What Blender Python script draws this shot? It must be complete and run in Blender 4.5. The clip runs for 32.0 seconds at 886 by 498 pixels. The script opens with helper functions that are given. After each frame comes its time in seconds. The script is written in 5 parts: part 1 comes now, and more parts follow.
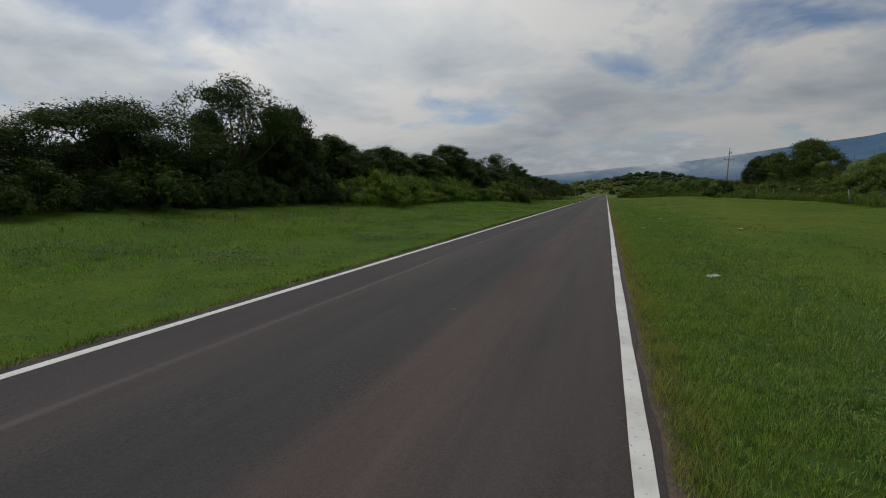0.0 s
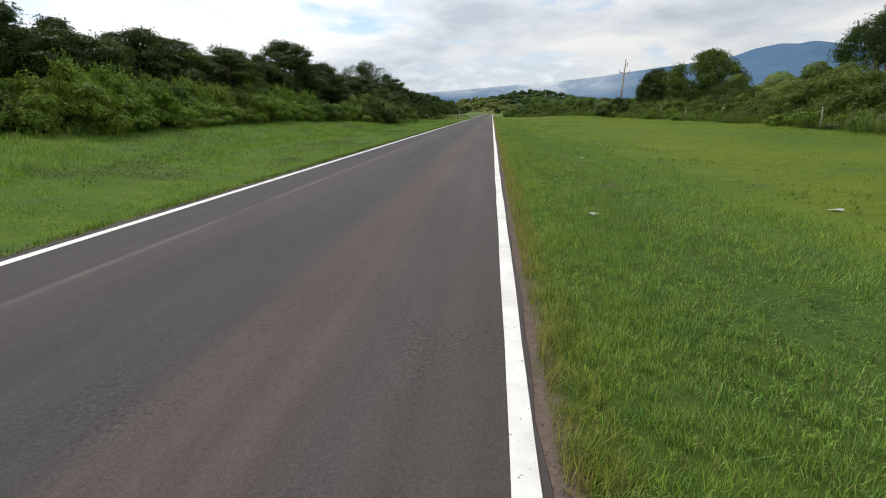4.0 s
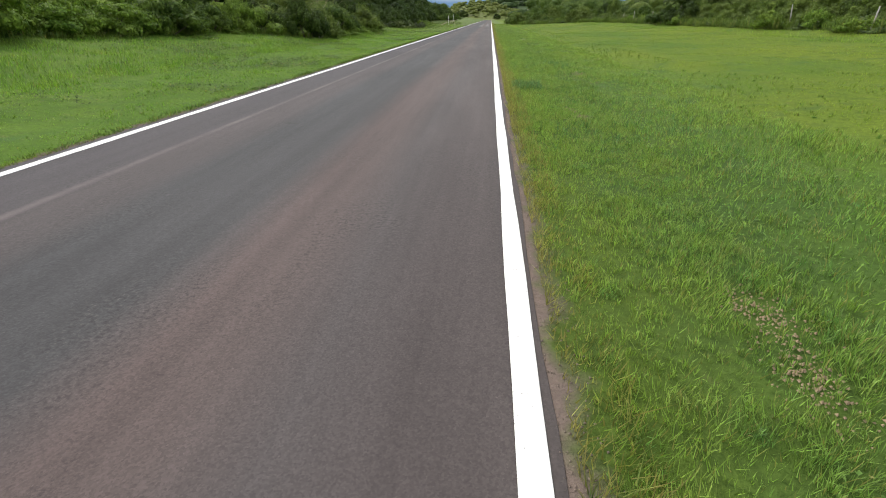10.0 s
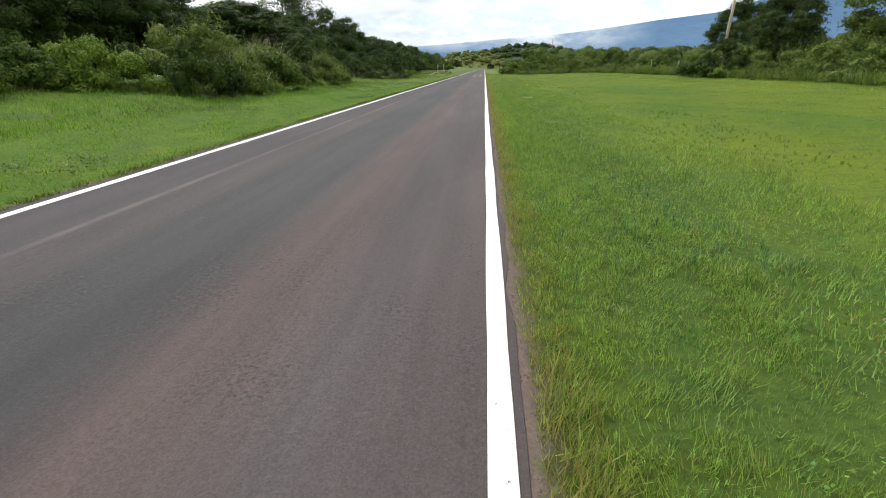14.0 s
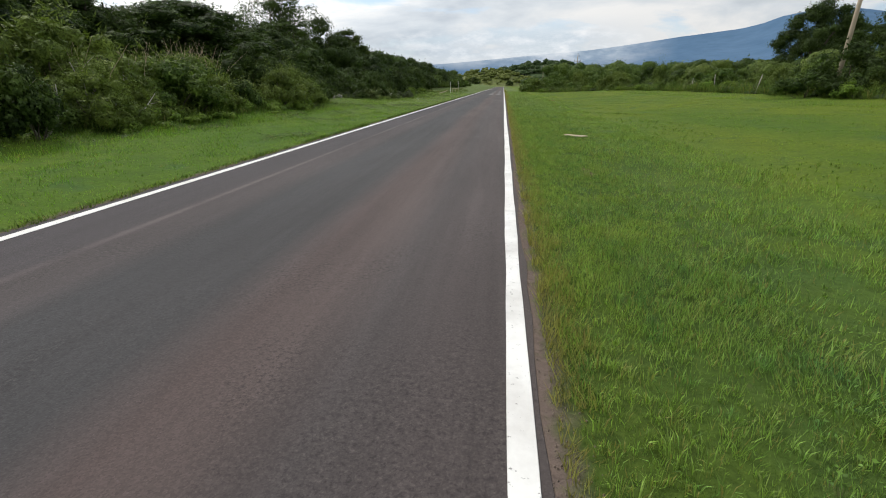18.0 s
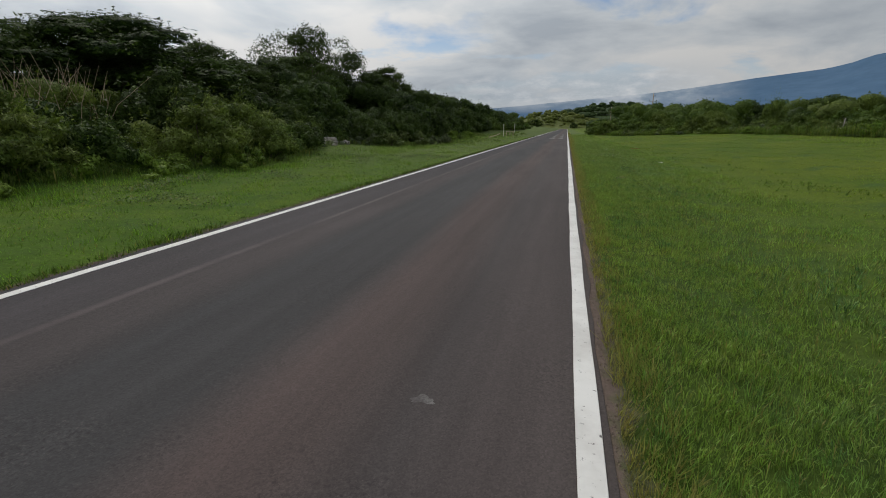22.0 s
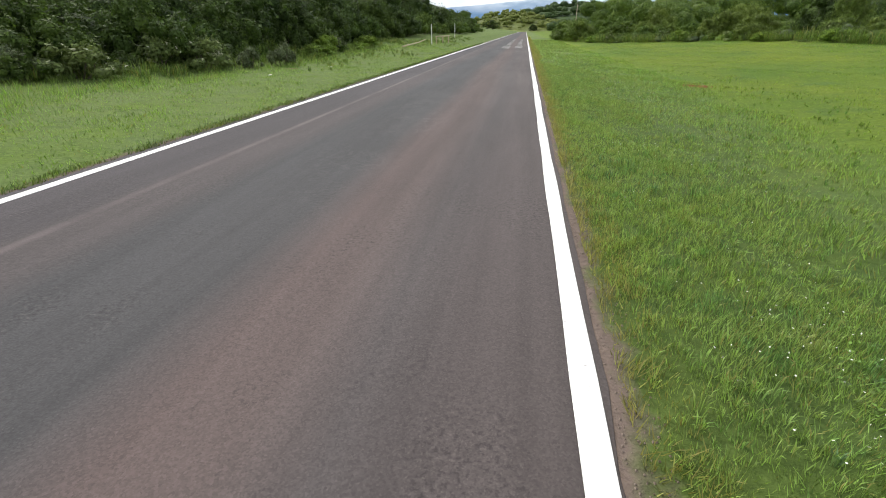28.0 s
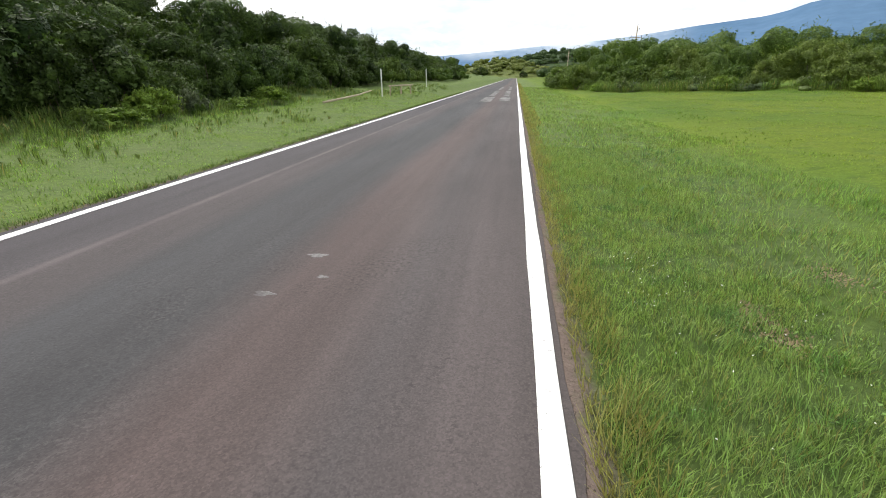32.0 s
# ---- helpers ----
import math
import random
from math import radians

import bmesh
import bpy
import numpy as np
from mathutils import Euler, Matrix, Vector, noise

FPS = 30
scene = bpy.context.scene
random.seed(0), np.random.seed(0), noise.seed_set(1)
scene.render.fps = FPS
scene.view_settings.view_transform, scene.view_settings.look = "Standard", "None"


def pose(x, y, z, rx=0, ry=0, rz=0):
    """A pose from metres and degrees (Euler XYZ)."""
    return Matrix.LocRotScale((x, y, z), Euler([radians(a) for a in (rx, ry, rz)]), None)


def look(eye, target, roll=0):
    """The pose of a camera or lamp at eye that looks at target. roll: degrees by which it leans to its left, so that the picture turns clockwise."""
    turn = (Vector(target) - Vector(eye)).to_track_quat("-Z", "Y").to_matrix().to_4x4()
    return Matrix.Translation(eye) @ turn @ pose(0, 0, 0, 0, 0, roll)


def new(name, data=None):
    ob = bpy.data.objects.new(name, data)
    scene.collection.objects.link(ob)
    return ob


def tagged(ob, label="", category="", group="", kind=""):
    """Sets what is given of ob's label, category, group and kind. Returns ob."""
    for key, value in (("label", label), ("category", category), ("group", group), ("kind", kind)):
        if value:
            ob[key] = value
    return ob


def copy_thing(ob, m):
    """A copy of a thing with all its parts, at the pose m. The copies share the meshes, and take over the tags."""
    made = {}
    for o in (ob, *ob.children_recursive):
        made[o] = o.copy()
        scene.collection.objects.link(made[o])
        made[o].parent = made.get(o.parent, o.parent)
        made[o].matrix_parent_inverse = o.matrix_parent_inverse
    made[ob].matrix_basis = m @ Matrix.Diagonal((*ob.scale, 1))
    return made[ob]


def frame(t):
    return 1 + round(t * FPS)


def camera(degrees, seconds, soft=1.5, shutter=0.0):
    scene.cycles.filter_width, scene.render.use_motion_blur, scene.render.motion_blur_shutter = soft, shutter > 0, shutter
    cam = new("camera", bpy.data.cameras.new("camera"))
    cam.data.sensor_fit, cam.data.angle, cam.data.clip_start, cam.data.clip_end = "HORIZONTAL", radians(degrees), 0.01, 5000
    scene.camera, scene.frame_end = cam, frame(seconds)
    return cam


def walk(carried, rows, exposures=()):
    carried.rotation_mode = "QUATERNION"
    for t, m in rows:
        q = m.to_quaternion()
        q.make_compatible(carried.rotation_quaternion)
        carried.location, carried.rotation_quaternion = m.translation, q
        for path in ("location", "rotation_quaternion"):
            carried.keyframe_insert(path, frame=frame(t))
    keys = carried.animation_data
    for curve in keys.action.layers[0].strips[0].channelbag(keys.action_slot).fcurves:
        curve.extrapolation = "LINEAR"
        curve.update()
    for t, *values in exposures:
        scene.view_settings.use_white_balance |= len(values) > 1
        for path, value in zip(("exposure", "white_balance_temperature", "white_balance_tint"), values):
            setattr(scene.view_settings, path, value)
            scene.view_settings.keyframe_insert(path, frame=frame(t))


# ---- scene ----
# eye in metres, then tilt, lean and heading in degrees
cam = camera(86.3, 32.0, soft=1.0)
PATH = [
    (0.0, -0.289, 0.000, 1.759, 83.30, -0.05, 18.95),
    (0.5, -0.260, 2.211, 1.767, 78.16, -0.25, 15.94),
    (1.0, -0.267, 4.451, 1.697, 74.33, -0.32, 14.76),
    (1.5, -0.276, 6.618, 1.734, 71.15, -0.25, 12.57),
    (2.0, -0.263, 8.795, 1.685, 70.61, -0.24, 10.05),
    (2.5, -0.232, 10.894, 1.702, 72.67, -0.29, 7.99),
    (3.0, -0.214, 13.029, 1.739, 71.10, -0.31, 7.40),
    (3.5, -0.220, 15.272, 1.703, 72.35, -0.33, 6.16),
    (5.5, -0.209, 23.495, 1.718, 75.52, -0.56, 5.36),
    (6.0, -0.170, 25.574, 1.702, 74.55, -0.54, 5.39),
    (6.5, -0.191, 27.581, 1.712, 71.82, -0.51, 6.67),
    (7.0, -0.300, 29.617, 1.690, 69.37, -0.48, 6.65),
    (7.5, -0.263, 31.601, 1.656, 69.19, -0.50, 5.79),
    (8.0, -0.286, 33.570, 1.670, 69.11, -0.50, 5.64),
    (8.5, -0.298, 35.528, 1.647, 66.75, -0.50, 6.26),
    (9.0, -0.340, 37.463, 1.626, 64.99, -0.46, 6.27),
    (9.5, -0.324, 39.357, 1.607, 64.76, -0.44, 5.67),
    (10.0, -0.252, 41.239, 1.641, 63.93, -0.40, 5.19),
    (10.5, -0.215, 43.082, 1.639, 63.50, -0.40, 3.65),
    (11.0, -0.228, 44.845, 1.656, 66.36, -0.46, 3.29),
    (11.5, -0.187, 46.600, 1.677, 69.09, -0.40, 3.86),
    (12.0, -0.281, 48.408, 1.675, 68.73, -0.38, 4.35),
    (12.5, -0.199, 50.234, 1.642, 68.57, -0.36, 4.32),
    (13.0, -0.129, 51.985, 1.678, 68.36, -0.40, 4.72),
    (13.5, -0.130, 53.698, 1.672, 67.82, -0.49, 5.12),
    (14.0, -0.153, 55.365, 1.683, 68.96, -0.57, 4.70),
    (14.5, -0.147, 56.925, 1.710, 72.21, -0.61, 4.74),
    (16.5, -0.226, 63.095, 1.723, 75.24, -0.31, 6.83),
    (17.0, -0.215, 64.822, 1.719, 72.16, -0.33, 7.32),
    (17.5, -0.254, 66.562, 1.696, 71.38, -0.33, 7.00),
    (18.0, -0.176, 68.227, 1.685, 70.80, -0.38, 6.90),
    (18.5, -0.198, 69.961, 1.687, 69.68, -0.37, 7.12),
    (19.0, -0.181, 71.656, 1.682, 67.84, -0.48, 7.41),
    (19.5, -0.174, 73.396, 1.643, 67.27, -0.52, 7.50),
    (20.0, -0.218, 75.099, 1.654, 70.34, -0.61, 8.20),
    (20.5, -0.177, 76.795, 1.696, 73.87, -0.41, 11.34),
    (21.0, -0.182, 78.547, 1.693, 75.94, -0.21, 16.68),
    (21.5, -0.206, 80.368, 1.707, 76.23, -0.11, 17.80),
    (22.0, -0.233, 82.304, 1.708, 75.48, -0.27, 14.26),
    (22.5, -0.170, 84.258, 1.693, 73.12, -0.43, 11.74),
    (23.0, -0.151, 86.224, 1.687, 70.33, -0.53, 9.46),
    (23.5, -0.139, 88.215, 1.629, 71.11, -0.54, 7.43),
    (24.0, -0.146, 90.187, 1.683, 72.31, -0.58, 1.70),
    (24.5, -0.118, 92.168, 1.717, 71.17, -0.85, -0.93),
    (25.0, -0.189, 94.171, 1.684, 68.26, -1.02, -0.67),
    (25.5, -0.277, 96.041, 1.658, 66.75, -1.02, 0.94),
    (26.0, -0.320, 97.968, 1.640, 66.84, -0.88, 4.39),
    (26.5, -0.405, 99.886, 1.672, 67.72, -0.72, 5.61),
    (28.5, -0.437, 107.707, 1.674, 64.54, -0.41, 9.51),
    (29.0, -0.360, 109.677, 1.657, 65.14, -0.47, 9.09),
    (29.5, -0.322, 111.626, 1.665, 68.09, -0.46, 8.42),
    (30.0, -0.314, 113.552, 1.686, 66.34, -0.46, 9.08),
    (30.5, -0.337, 115.567, 1.638, 64.34, -0.42, 8.95),
    (31.0, -0.327, 117.560, 1.631, 63.42, -0.33, 8.99),
    (31.5, -0.301, 119.557, 1.609, 65.30, -0.26, 8.40),
    (32.0, -0.264, 121.451, 1.671, 69.90, -0.12, 8.29),
]
EXPOSURES = [(0.0, -0.98), (1.0, -0.65), (2.0, 0.14), (3.0, 0.45), (5.5, -0.4), (6.0, -0.4), (7.0, -0.18), (8.0, 0.3), (9.0, 0.25), (10.0, 0.67), (11.0, 0.76), (12.0, 0.56), (13.0, 0.33), (14.0, 0.6), (14.5, 0.6), (16.5, -0.55), (17.0, -0.46), (18.0, 0.15), (19.0, 0.2), (20.0, 0.35), (21.0, -0.1), (22.0, -0.58), (23.0, -0.16), (24.0, 0.3), (25.0, 0.13), (26.0, 0.45), (29.0, 0.74), (30.0, 0.64), (31.0, 0.5), (32.0, 0.77)]
walk(cam, [(t, pose(x, y, z, tilt, lean, turn)) for t, x, y, z, tilt, lean, turn in PATH], EXPOSURES)

# ---------------------------------------------------------------- light
SUN_AZ, SUN_EL = -48.0, 46.0      # degrees from the road's direction to its right, and above the horizon
world = bpy.data.worlds.new("cloudy_sky")
scene.world = world
world.use_nodes = True
wt = world.node_tree
wt.nodes.clear()


def wnode(kind, **kw):
    n = wt.nodes.new(kind)
    for k, v in kw.items():
        n.inputs[k].default_value = v
    return n


def wmath(op, a, b=None, clamp=False):
    n = wt.nodes.new("ShaderNodeMath")
    n.operation, n.use_clamp = op, clamp
    for i, v in enumerate((a, b)):
        if v is None:
            continue
        if isinstance(v, (int, float)):
            n.inputs[i].default_value = v
        else:
            wt.links.new(v, n.inputs[i])
    return n.outputs[0]


def wramp(fac, stops):
    n = wt.nodes.new("ShaderNodeValToRGB")
    while len(n.color_ramp.elements) < len(stops):
        n.color_ramp.elements.new(0.5)
    for e, (p, c) in zip(n.color_ramp.elements, stops):
        e.position, e.color = p, (*c, 1) if len(c) == 3 else c
    wt.links.new(fac, n.inputs[0])
    return n.outputs[0]


sky = wt.nodes.new("ShaderNodeTexSky")
sky.sky_type, sky.sun_disc = "NISHITA", False
sky.sun_elevation, sky.sun_rotation = radians(SUN_EL), radians(SUN_AZ)
sky.altitude, sky.dust_density, sky.ozone_density = 800, 1.5, 2.0
coord = wt.nodes.new("ShaderNodeTexCoord")
split = wt.nodes.new("ShaderNodeSeparateXYZ")
wt.links.new(coord.outputs["Generated"], split.inputs[0])
zz = wmath("MAXIMUM", split.outputs[2], 0.0)
den = wmath("ADD", zz, 0.22)
flat = wt.nodes.new("ShaderNodeCombineXYZ")
wt.links.new(wmath("DIVIDE", split.outputs[0], den), flat.inputs[0])
wt.links.new(wmath("DIVIDE", split.outputs[1], den), flat.inputs[1])


def wnoise(scale, detail, rough, dist, offset):
    mp = wt.nodes.new("ShaderNodeMapping")
    mp.inputs["Location"].default_value = offset
    wt.links.new(flat.outputs[0], mp.inputs["Vector"])
    n = wnode("ShaderNodeTexNoise", Scale=scale, Detail=detail, Roughness=rough, Distortion=dist)
    wt.links.new(mp.outputs[0], n.inputs["Vector"])
    return n.outputs["Fac"]


cover = wnoise(1.3, 9, 0.55, 0.3, (3.1, 1.7, 0))
tone = wnoise(1.35, 8, 0.55, 0.3, (7.4, 2.2, 4.0))
mask = wramp(cover, [(0.35, (0, 0, 0)), (0.47, (1, 1, 1))])
near_horizon = wramp(split.outputs[2], [(0.03, (1, 1, 1)), (0.16, (0, 0, 0))])
mask = wmath("MAXIMUM", mask, near_horizon)
cloud = wramp(tone, [(0.30, (0.56, 0.62, 0.69)), (0.44, (0.78, 0.83, 0.875)), (0.57, (1.0, 1.0, 0.99))])
# clouds glow where the sun stands behind them
towards = wt.nodes.new("ShaderNodeVectorMath")
towards.operation = "DOT_PRODUCT"
wt.links.new(coord.outputs["Generated"], towards.inputs[0])
towards.inputs[1].default_value = (math.sin(radians(SUN_AZ)) * math.cos(radians(SUN_EL)), math.cos(radians(SUN_AZ)) * math.cos(radians(SUN_EL)), math.sin(radians(SUN_EL)))
glow = wmath("ADD", wmath("MULTIPLY", wmath("POWER", wmath("MAXIMUM", towards.outputs["Value"], 0.0), 4.0), 1.1), 0.86)
lit = wt.nodes.new("ShaderNodeVectorMath")
lit.operation = "SCALE"
wt.links.new(cloud, lit.inputs[0])
low_sky = wramp(split.outputs[2], [(0.0, (0.78, 0.78, 0.78)), (0.30, (1, 1, 1))])
wt.links.new(wmath("MULTIPLY", glow, low_sky), lit.inputs["Scale"])
cloud = lit.outputs[0]
scaled = wt.nodes.new("ShaderNodeMix")
scaled.data_type, scaled.blend_type = "RGBA", "MULTIPLY"
scaled.inputs["Factor"].default_value = 1.0
wt.links.new(sky.outputs[0], scaled.inputs["A"])
scaled.inputs["B"].default_value = (0.12, 0.12, 0.12, 1)
mix = wt.nodes.new("ShaderNodeMix")
mix.data_type = "RGBA"
wt.links.new(mask, mix.inputs["Factor"])
wt.links.new(scaled.outputs["Result"], mix.inputs["A"])
wt.links.new(cloud, mix.inputs["B"])
bg = wt.nodes.new("ShaderNodeBackground")
bg.inputs["Strength"].default_value = 1.0
wt.links.new(mix.outputs["Result"], bg.inputs["Color"])
wo = wt.nodes.new("ShaderNodeOutputWorld")
wt.links.new(bg.outputs[0], wo.inputs["Surface"])

sun = new("sun", bpy.data.lights.new("sun", "SUN"))
sun.data.energy, sun.data.angle, sun.data.color = 1.5, radians(12), (1.0, 0.93, 0.82)
sx, sy, sz = math.sin(radians(SUN_AZ)) * math.cos(radians(SUN_EL)), math.cos(radians(SUN_AZ)) * math.cos(radians(SUN_EL)), math.sin(radians(SUN_EL))
sun.matrix_world = look((sx * 60, 60 + sy * 60, sz * 60), (0, 60, 0))

# ---------------------------------------------------------------- materials


class Mat:
    """A node material with short calls for the usual nodes."""

    def __init__(self, name, rough=0.8, spec=0.3):
        self.m = bpy.data.materials.new(name)
        self.m.use_nodes = True
        self.t = self.m.node_tree
        self.b = self.t.nodes["Principled BSDF"]
        self.b.inputs["Roughness"].default_value = rough
        self.b.inputs["Specular IOR Level"].default_value = spec
        self.co = self.t.nodes.new("ShaderNodeTexCoord")
        self.geo = self.t.nodes.new("ShaderNodeNewGeometry")
        self.inf = self.t.nodes.new("ShaderNodeObjectInfo")
        self.pos = self.geo.outputs["Position"]

    def put(self, v, socket):
        if isinstance(v, (int, float)):
            socket.default_value = v
        elif isinstance(v, tuple):
            socket.default_value = (*v, 1) if len(socket.default_value) == 4 and len(v) == 3 else v
        else:
            self.t.links.new(v, socket)

    def scale(self, s, src=None):
        n = self.t.nodes.new("ShaderNodeMapping")
        n.inputs["Scale"].default_value = s
        self.put(src or self.pos, n.inputs["Vector"])
        return n.outputs[0]

    def noise(self, scale, detail=5, rough=0.6, src=None, dist=0.0):
        n = self.t.nodes.new("ShaderNodeTexNoise")
        n.inputs["Scale"].default_value, n.inputs["Detail"].default_value = scale, detail
        n.inputs["Roughness"].default_value, n.inputs["Distortion"].default_value = rough, dist
        self.put(src or self.pos, n.inputs["Vector"])
        return n.outputs["Fac"]

    def voronoi(self, scale, src=None, out="Distance", feature="F1"):
        n = self.t.nodes.new("ShaderNodeTexVoronoi")
        n.feature = feature
        n.inputs["Scale"].default_value = scale
        self.put(src or self.pos, n.inputs["Vector"])
        return n.outputs[out]

    def math(self, op, a, b=0.0, clamp=False):
        n = self.t.nodes.new("ShaderNodeMath")
        n.operation, n.use_clamp = op, clamp
        self.put(a, n.inputs[0]), self.put(b, n.inputs[1])
        return n.outputs[0]

    def ramp(self, fac, stops):
        n = self.t.nodes.new("ShaderNodeValToRGB")
        while len(n.color_ramp.elements) < len(stops):
            n.color_ramp.elements.new(0.5)
        for e, (p, c) in zip(n.color_ramp.elements, stops):
            e.position, e.color = p, (*c, 1) if isinstance(c, tuple) else (c, c, c, 1)
        self.put(fac, n.inputs[0])
        return n.outputs[0]

    def mix(self, fac, a, b, blend="MIX"):
        n = self.t.nodes.new("ShaderNodeMix")
        n.data_type, n.blend_type = "RGBA", blend
        self.put(fac, n.inputs["Factor"]), self.put(a, n.inputs["A"]), self.put(b, n.inputs["B"])
        return n.outputs["Result"]

    def xyz(self, src=None):
        n = self.t.nodes.new("ShaderNodeSeparateXYZ")
        self.put(src or self.pos, n.inputs[0])
        return n.outputs

    def bump(self, height, strength=0.4, distance=0.01):
        n = self.t.nodes.new("ShaderNodeBump")
        n.inputs["Strength"].default_value, n.inputs["Distance"].default_value = strength, distance
        self.put(height, n.inputs["Height"])
        self.t.links.new(n.outputs[0], self.b.inputs["Normal"])

    def colour(self, c):
        self.put(c, self.b.inputs["Base Color"])
        return self.m


def mat_asphalt():
    m = Mat("asphalt", 0.85, 0.25)
    x, y, z = m.xyz()
    wob = m.math("MULTIPLY", m.math("SUBTRACT", m.noise(0.12, 3, src=m.scale((1, 0.3, 1))), 0.5), 1.0)
    lane = m.math("DIVIDE", m.math("ADD", m.math("ADD", x, wob), 6.0), 6.2)
    band = m.ramp(lane, [(0.0, (0.052, 0.046, 0.050)), (0.21, (0.054, 0.047, 0.050)), (0.25, (0.066, 0.055, 0.055)), (0.33, (0.063, 0.054, 0.054)),
                         (0.39, (0.048, 0.047, 0.049)), (0.56, (0.050, 0.048, 0.049)), (0.64, (0.085, 0.063, 0.059)),
                         (0.71, (0.084, 0.064, 0.060)), (0.79, (0.070, 0.060, 0.059)), (0.88, (0.074, 0.061, 0.059)), (1.0, (0.068, 0.056, 0.053))])
    patches = m.ramp(m.noise(0.5, 5, 0.6, m.scale((1.0, 0.25, 1))), [(0.35, 0.86), (0.65, 1.12)])
    c = m.mix(1.0, band, patches, "MULTIPLY")
    grain = m.ramp(m.voronoi(95.0, out="Color"), [(0.0, 0.6), (0.5, 1.0), (1.0, 1.45)])
    c = m.mix(0.5, c, grain, "MULTIPLY")
    pale = m.ramp(m.noise(55, 2, 0.5), [(0.66, 0.0), (0.78, 0.28)])
    c = m.mix(pale, c, (0.19, 0.16, 0.15))
    coarse = m.ramp(m.voronoi(38.0, out="Color"), [(0.0, 0.8), (0.5, 1.0), (1.0, 1.22)])
    c = m.mix(m.ramp(m.noise(0.6, 3), [(0.4, 0.15), (0.65, 0.6)]), c, coarse, "MULTIPLY")
    # streaks of dust and rubber along the way of the wheels
    streak = m.ramp(m.noise(1.1, 5, 0.65, m.scale((2.6, 0.10, 1))), [(0.36, 0.84), (0.52, 1.0), (0.66, 1.13)])
    c = m.mix(0.8, c, streak, "MULTIPLY")
    # fine dark cracks and worn pits
    worn = m.ramp(m.noise(0.9, 4, 0.65, m.scale((1.0, 0.5, 1))), [(0.50, 0.0), (0.62, 1.0)])
    stones = m.noise(30.0, 3, 0.7)
    c = m.mix(m.math("MULTIPLY", worn, m.ramp(stones, [(0.38, 0.55), (0.47, 0.0)])), c, (0.022, 0.019, 0.019))
    c = m.mix(m.math("MULTIPLY", worn, m.ramp(stones, [(0.56, 0.0), (0.68, 0.32)])), c, (0.150, 0.128, 0.120))
    # pale veins where the surface has cracked and been worn
    vein = m.ramp(m.noise(3.4, 6, 0.7, m.scale((1.0, 0.8, 1)), 0.5), [(0.480, 0.0), (0.50, 1.0), (0.525, 0.0)])
    where = m.math("MULTIPLY", m.ramp(m.math("DIVIDE", m.math("ABSOLUTE", m.math("ADD", x, 2.6)), 2.0), [(0.15, 1.0), (0.42, 0.0)]),
                   m.ramp(m.math("DIVIDE", m.math("ABSOLUTE", m.math("SUBTRACT", y, 117.0)), 12.0), [(0.2, 1.0), (0.75, 0.0)]))
    patchy = m.ramp(m.noise(0.8, 3), [(0.42, 0.0), (0.6, 0.24)])
    c = m.mix(m.math("MULTIPLY", m.math("MULTIPLY", vein, where), patchy), c, (0.24, 0.22, 0.21))
    # worn pale ghost of an old lane line
    d = m.math("ABSOLUTE", m.math("ADD", x, 4.55))
    ghost = m.math("MULTIPLY", m.ramp(m.math("ADD", d, m.math("MULTIPLY", m.noise(5.0, 4), 0.05)), [(0.045, 1.0), (0.11, 0.0)]), m.ramp(m.noise(0.35, 5, 0.7), [(0.34, 0.06), (0.62, 0.55)]))
    c = m.mix(ghost, c, (0.165, 0.138, 0.130))
    m.bump(m.math("ADD", m.voronoi(75.0), m.math("MULTIPLY", m.noise(160, 2), 0.6)), 0.3, 0.006)
    return m.colour(c)


def mat_paint(name="white_road_paint", wear=(0.30, 0.38)):
    m = Mat(name, 0.6, 0.35)
    dirt = m.ramp(m.noise(1.4, 6, 0.65), [(0.3, (0.58, 0.56, 0.53)), (0.55, (0.78, 0.77, 0.74)), (0.8, (0.84, 0.83, 0.80))])
    chips = m.ramp(m.noise(22, 5, 0.7), [(wear[0], 0.0), (wear[1], 1.0)])
    c = m.mix(chips, (0.10, 0.085, 0.08), dirt)
    m.bump(m.noise(180, 2), 0.25, 0.003)
    return m.colour(c)


def mat_faded():
    m = Mat("faded_road_paint", 0.8, 0.2)
    worn = m.ramp(m.noise(1.3, 6, 0.75, m.scale((1, 0.35, 1))), [(0.40, 0.0), (0.66, 0.50)])
    fine = m.ramp(m.noise(60, 3, 0.7), [(0.35, 0.35), (0.6, 1.0)])
    c = m.mix(m.math("MULTIPLY", worn, fine), (0.062, 0.055, 0.053), (0.55, 0.54, 0.52))
    return m.colour(c)


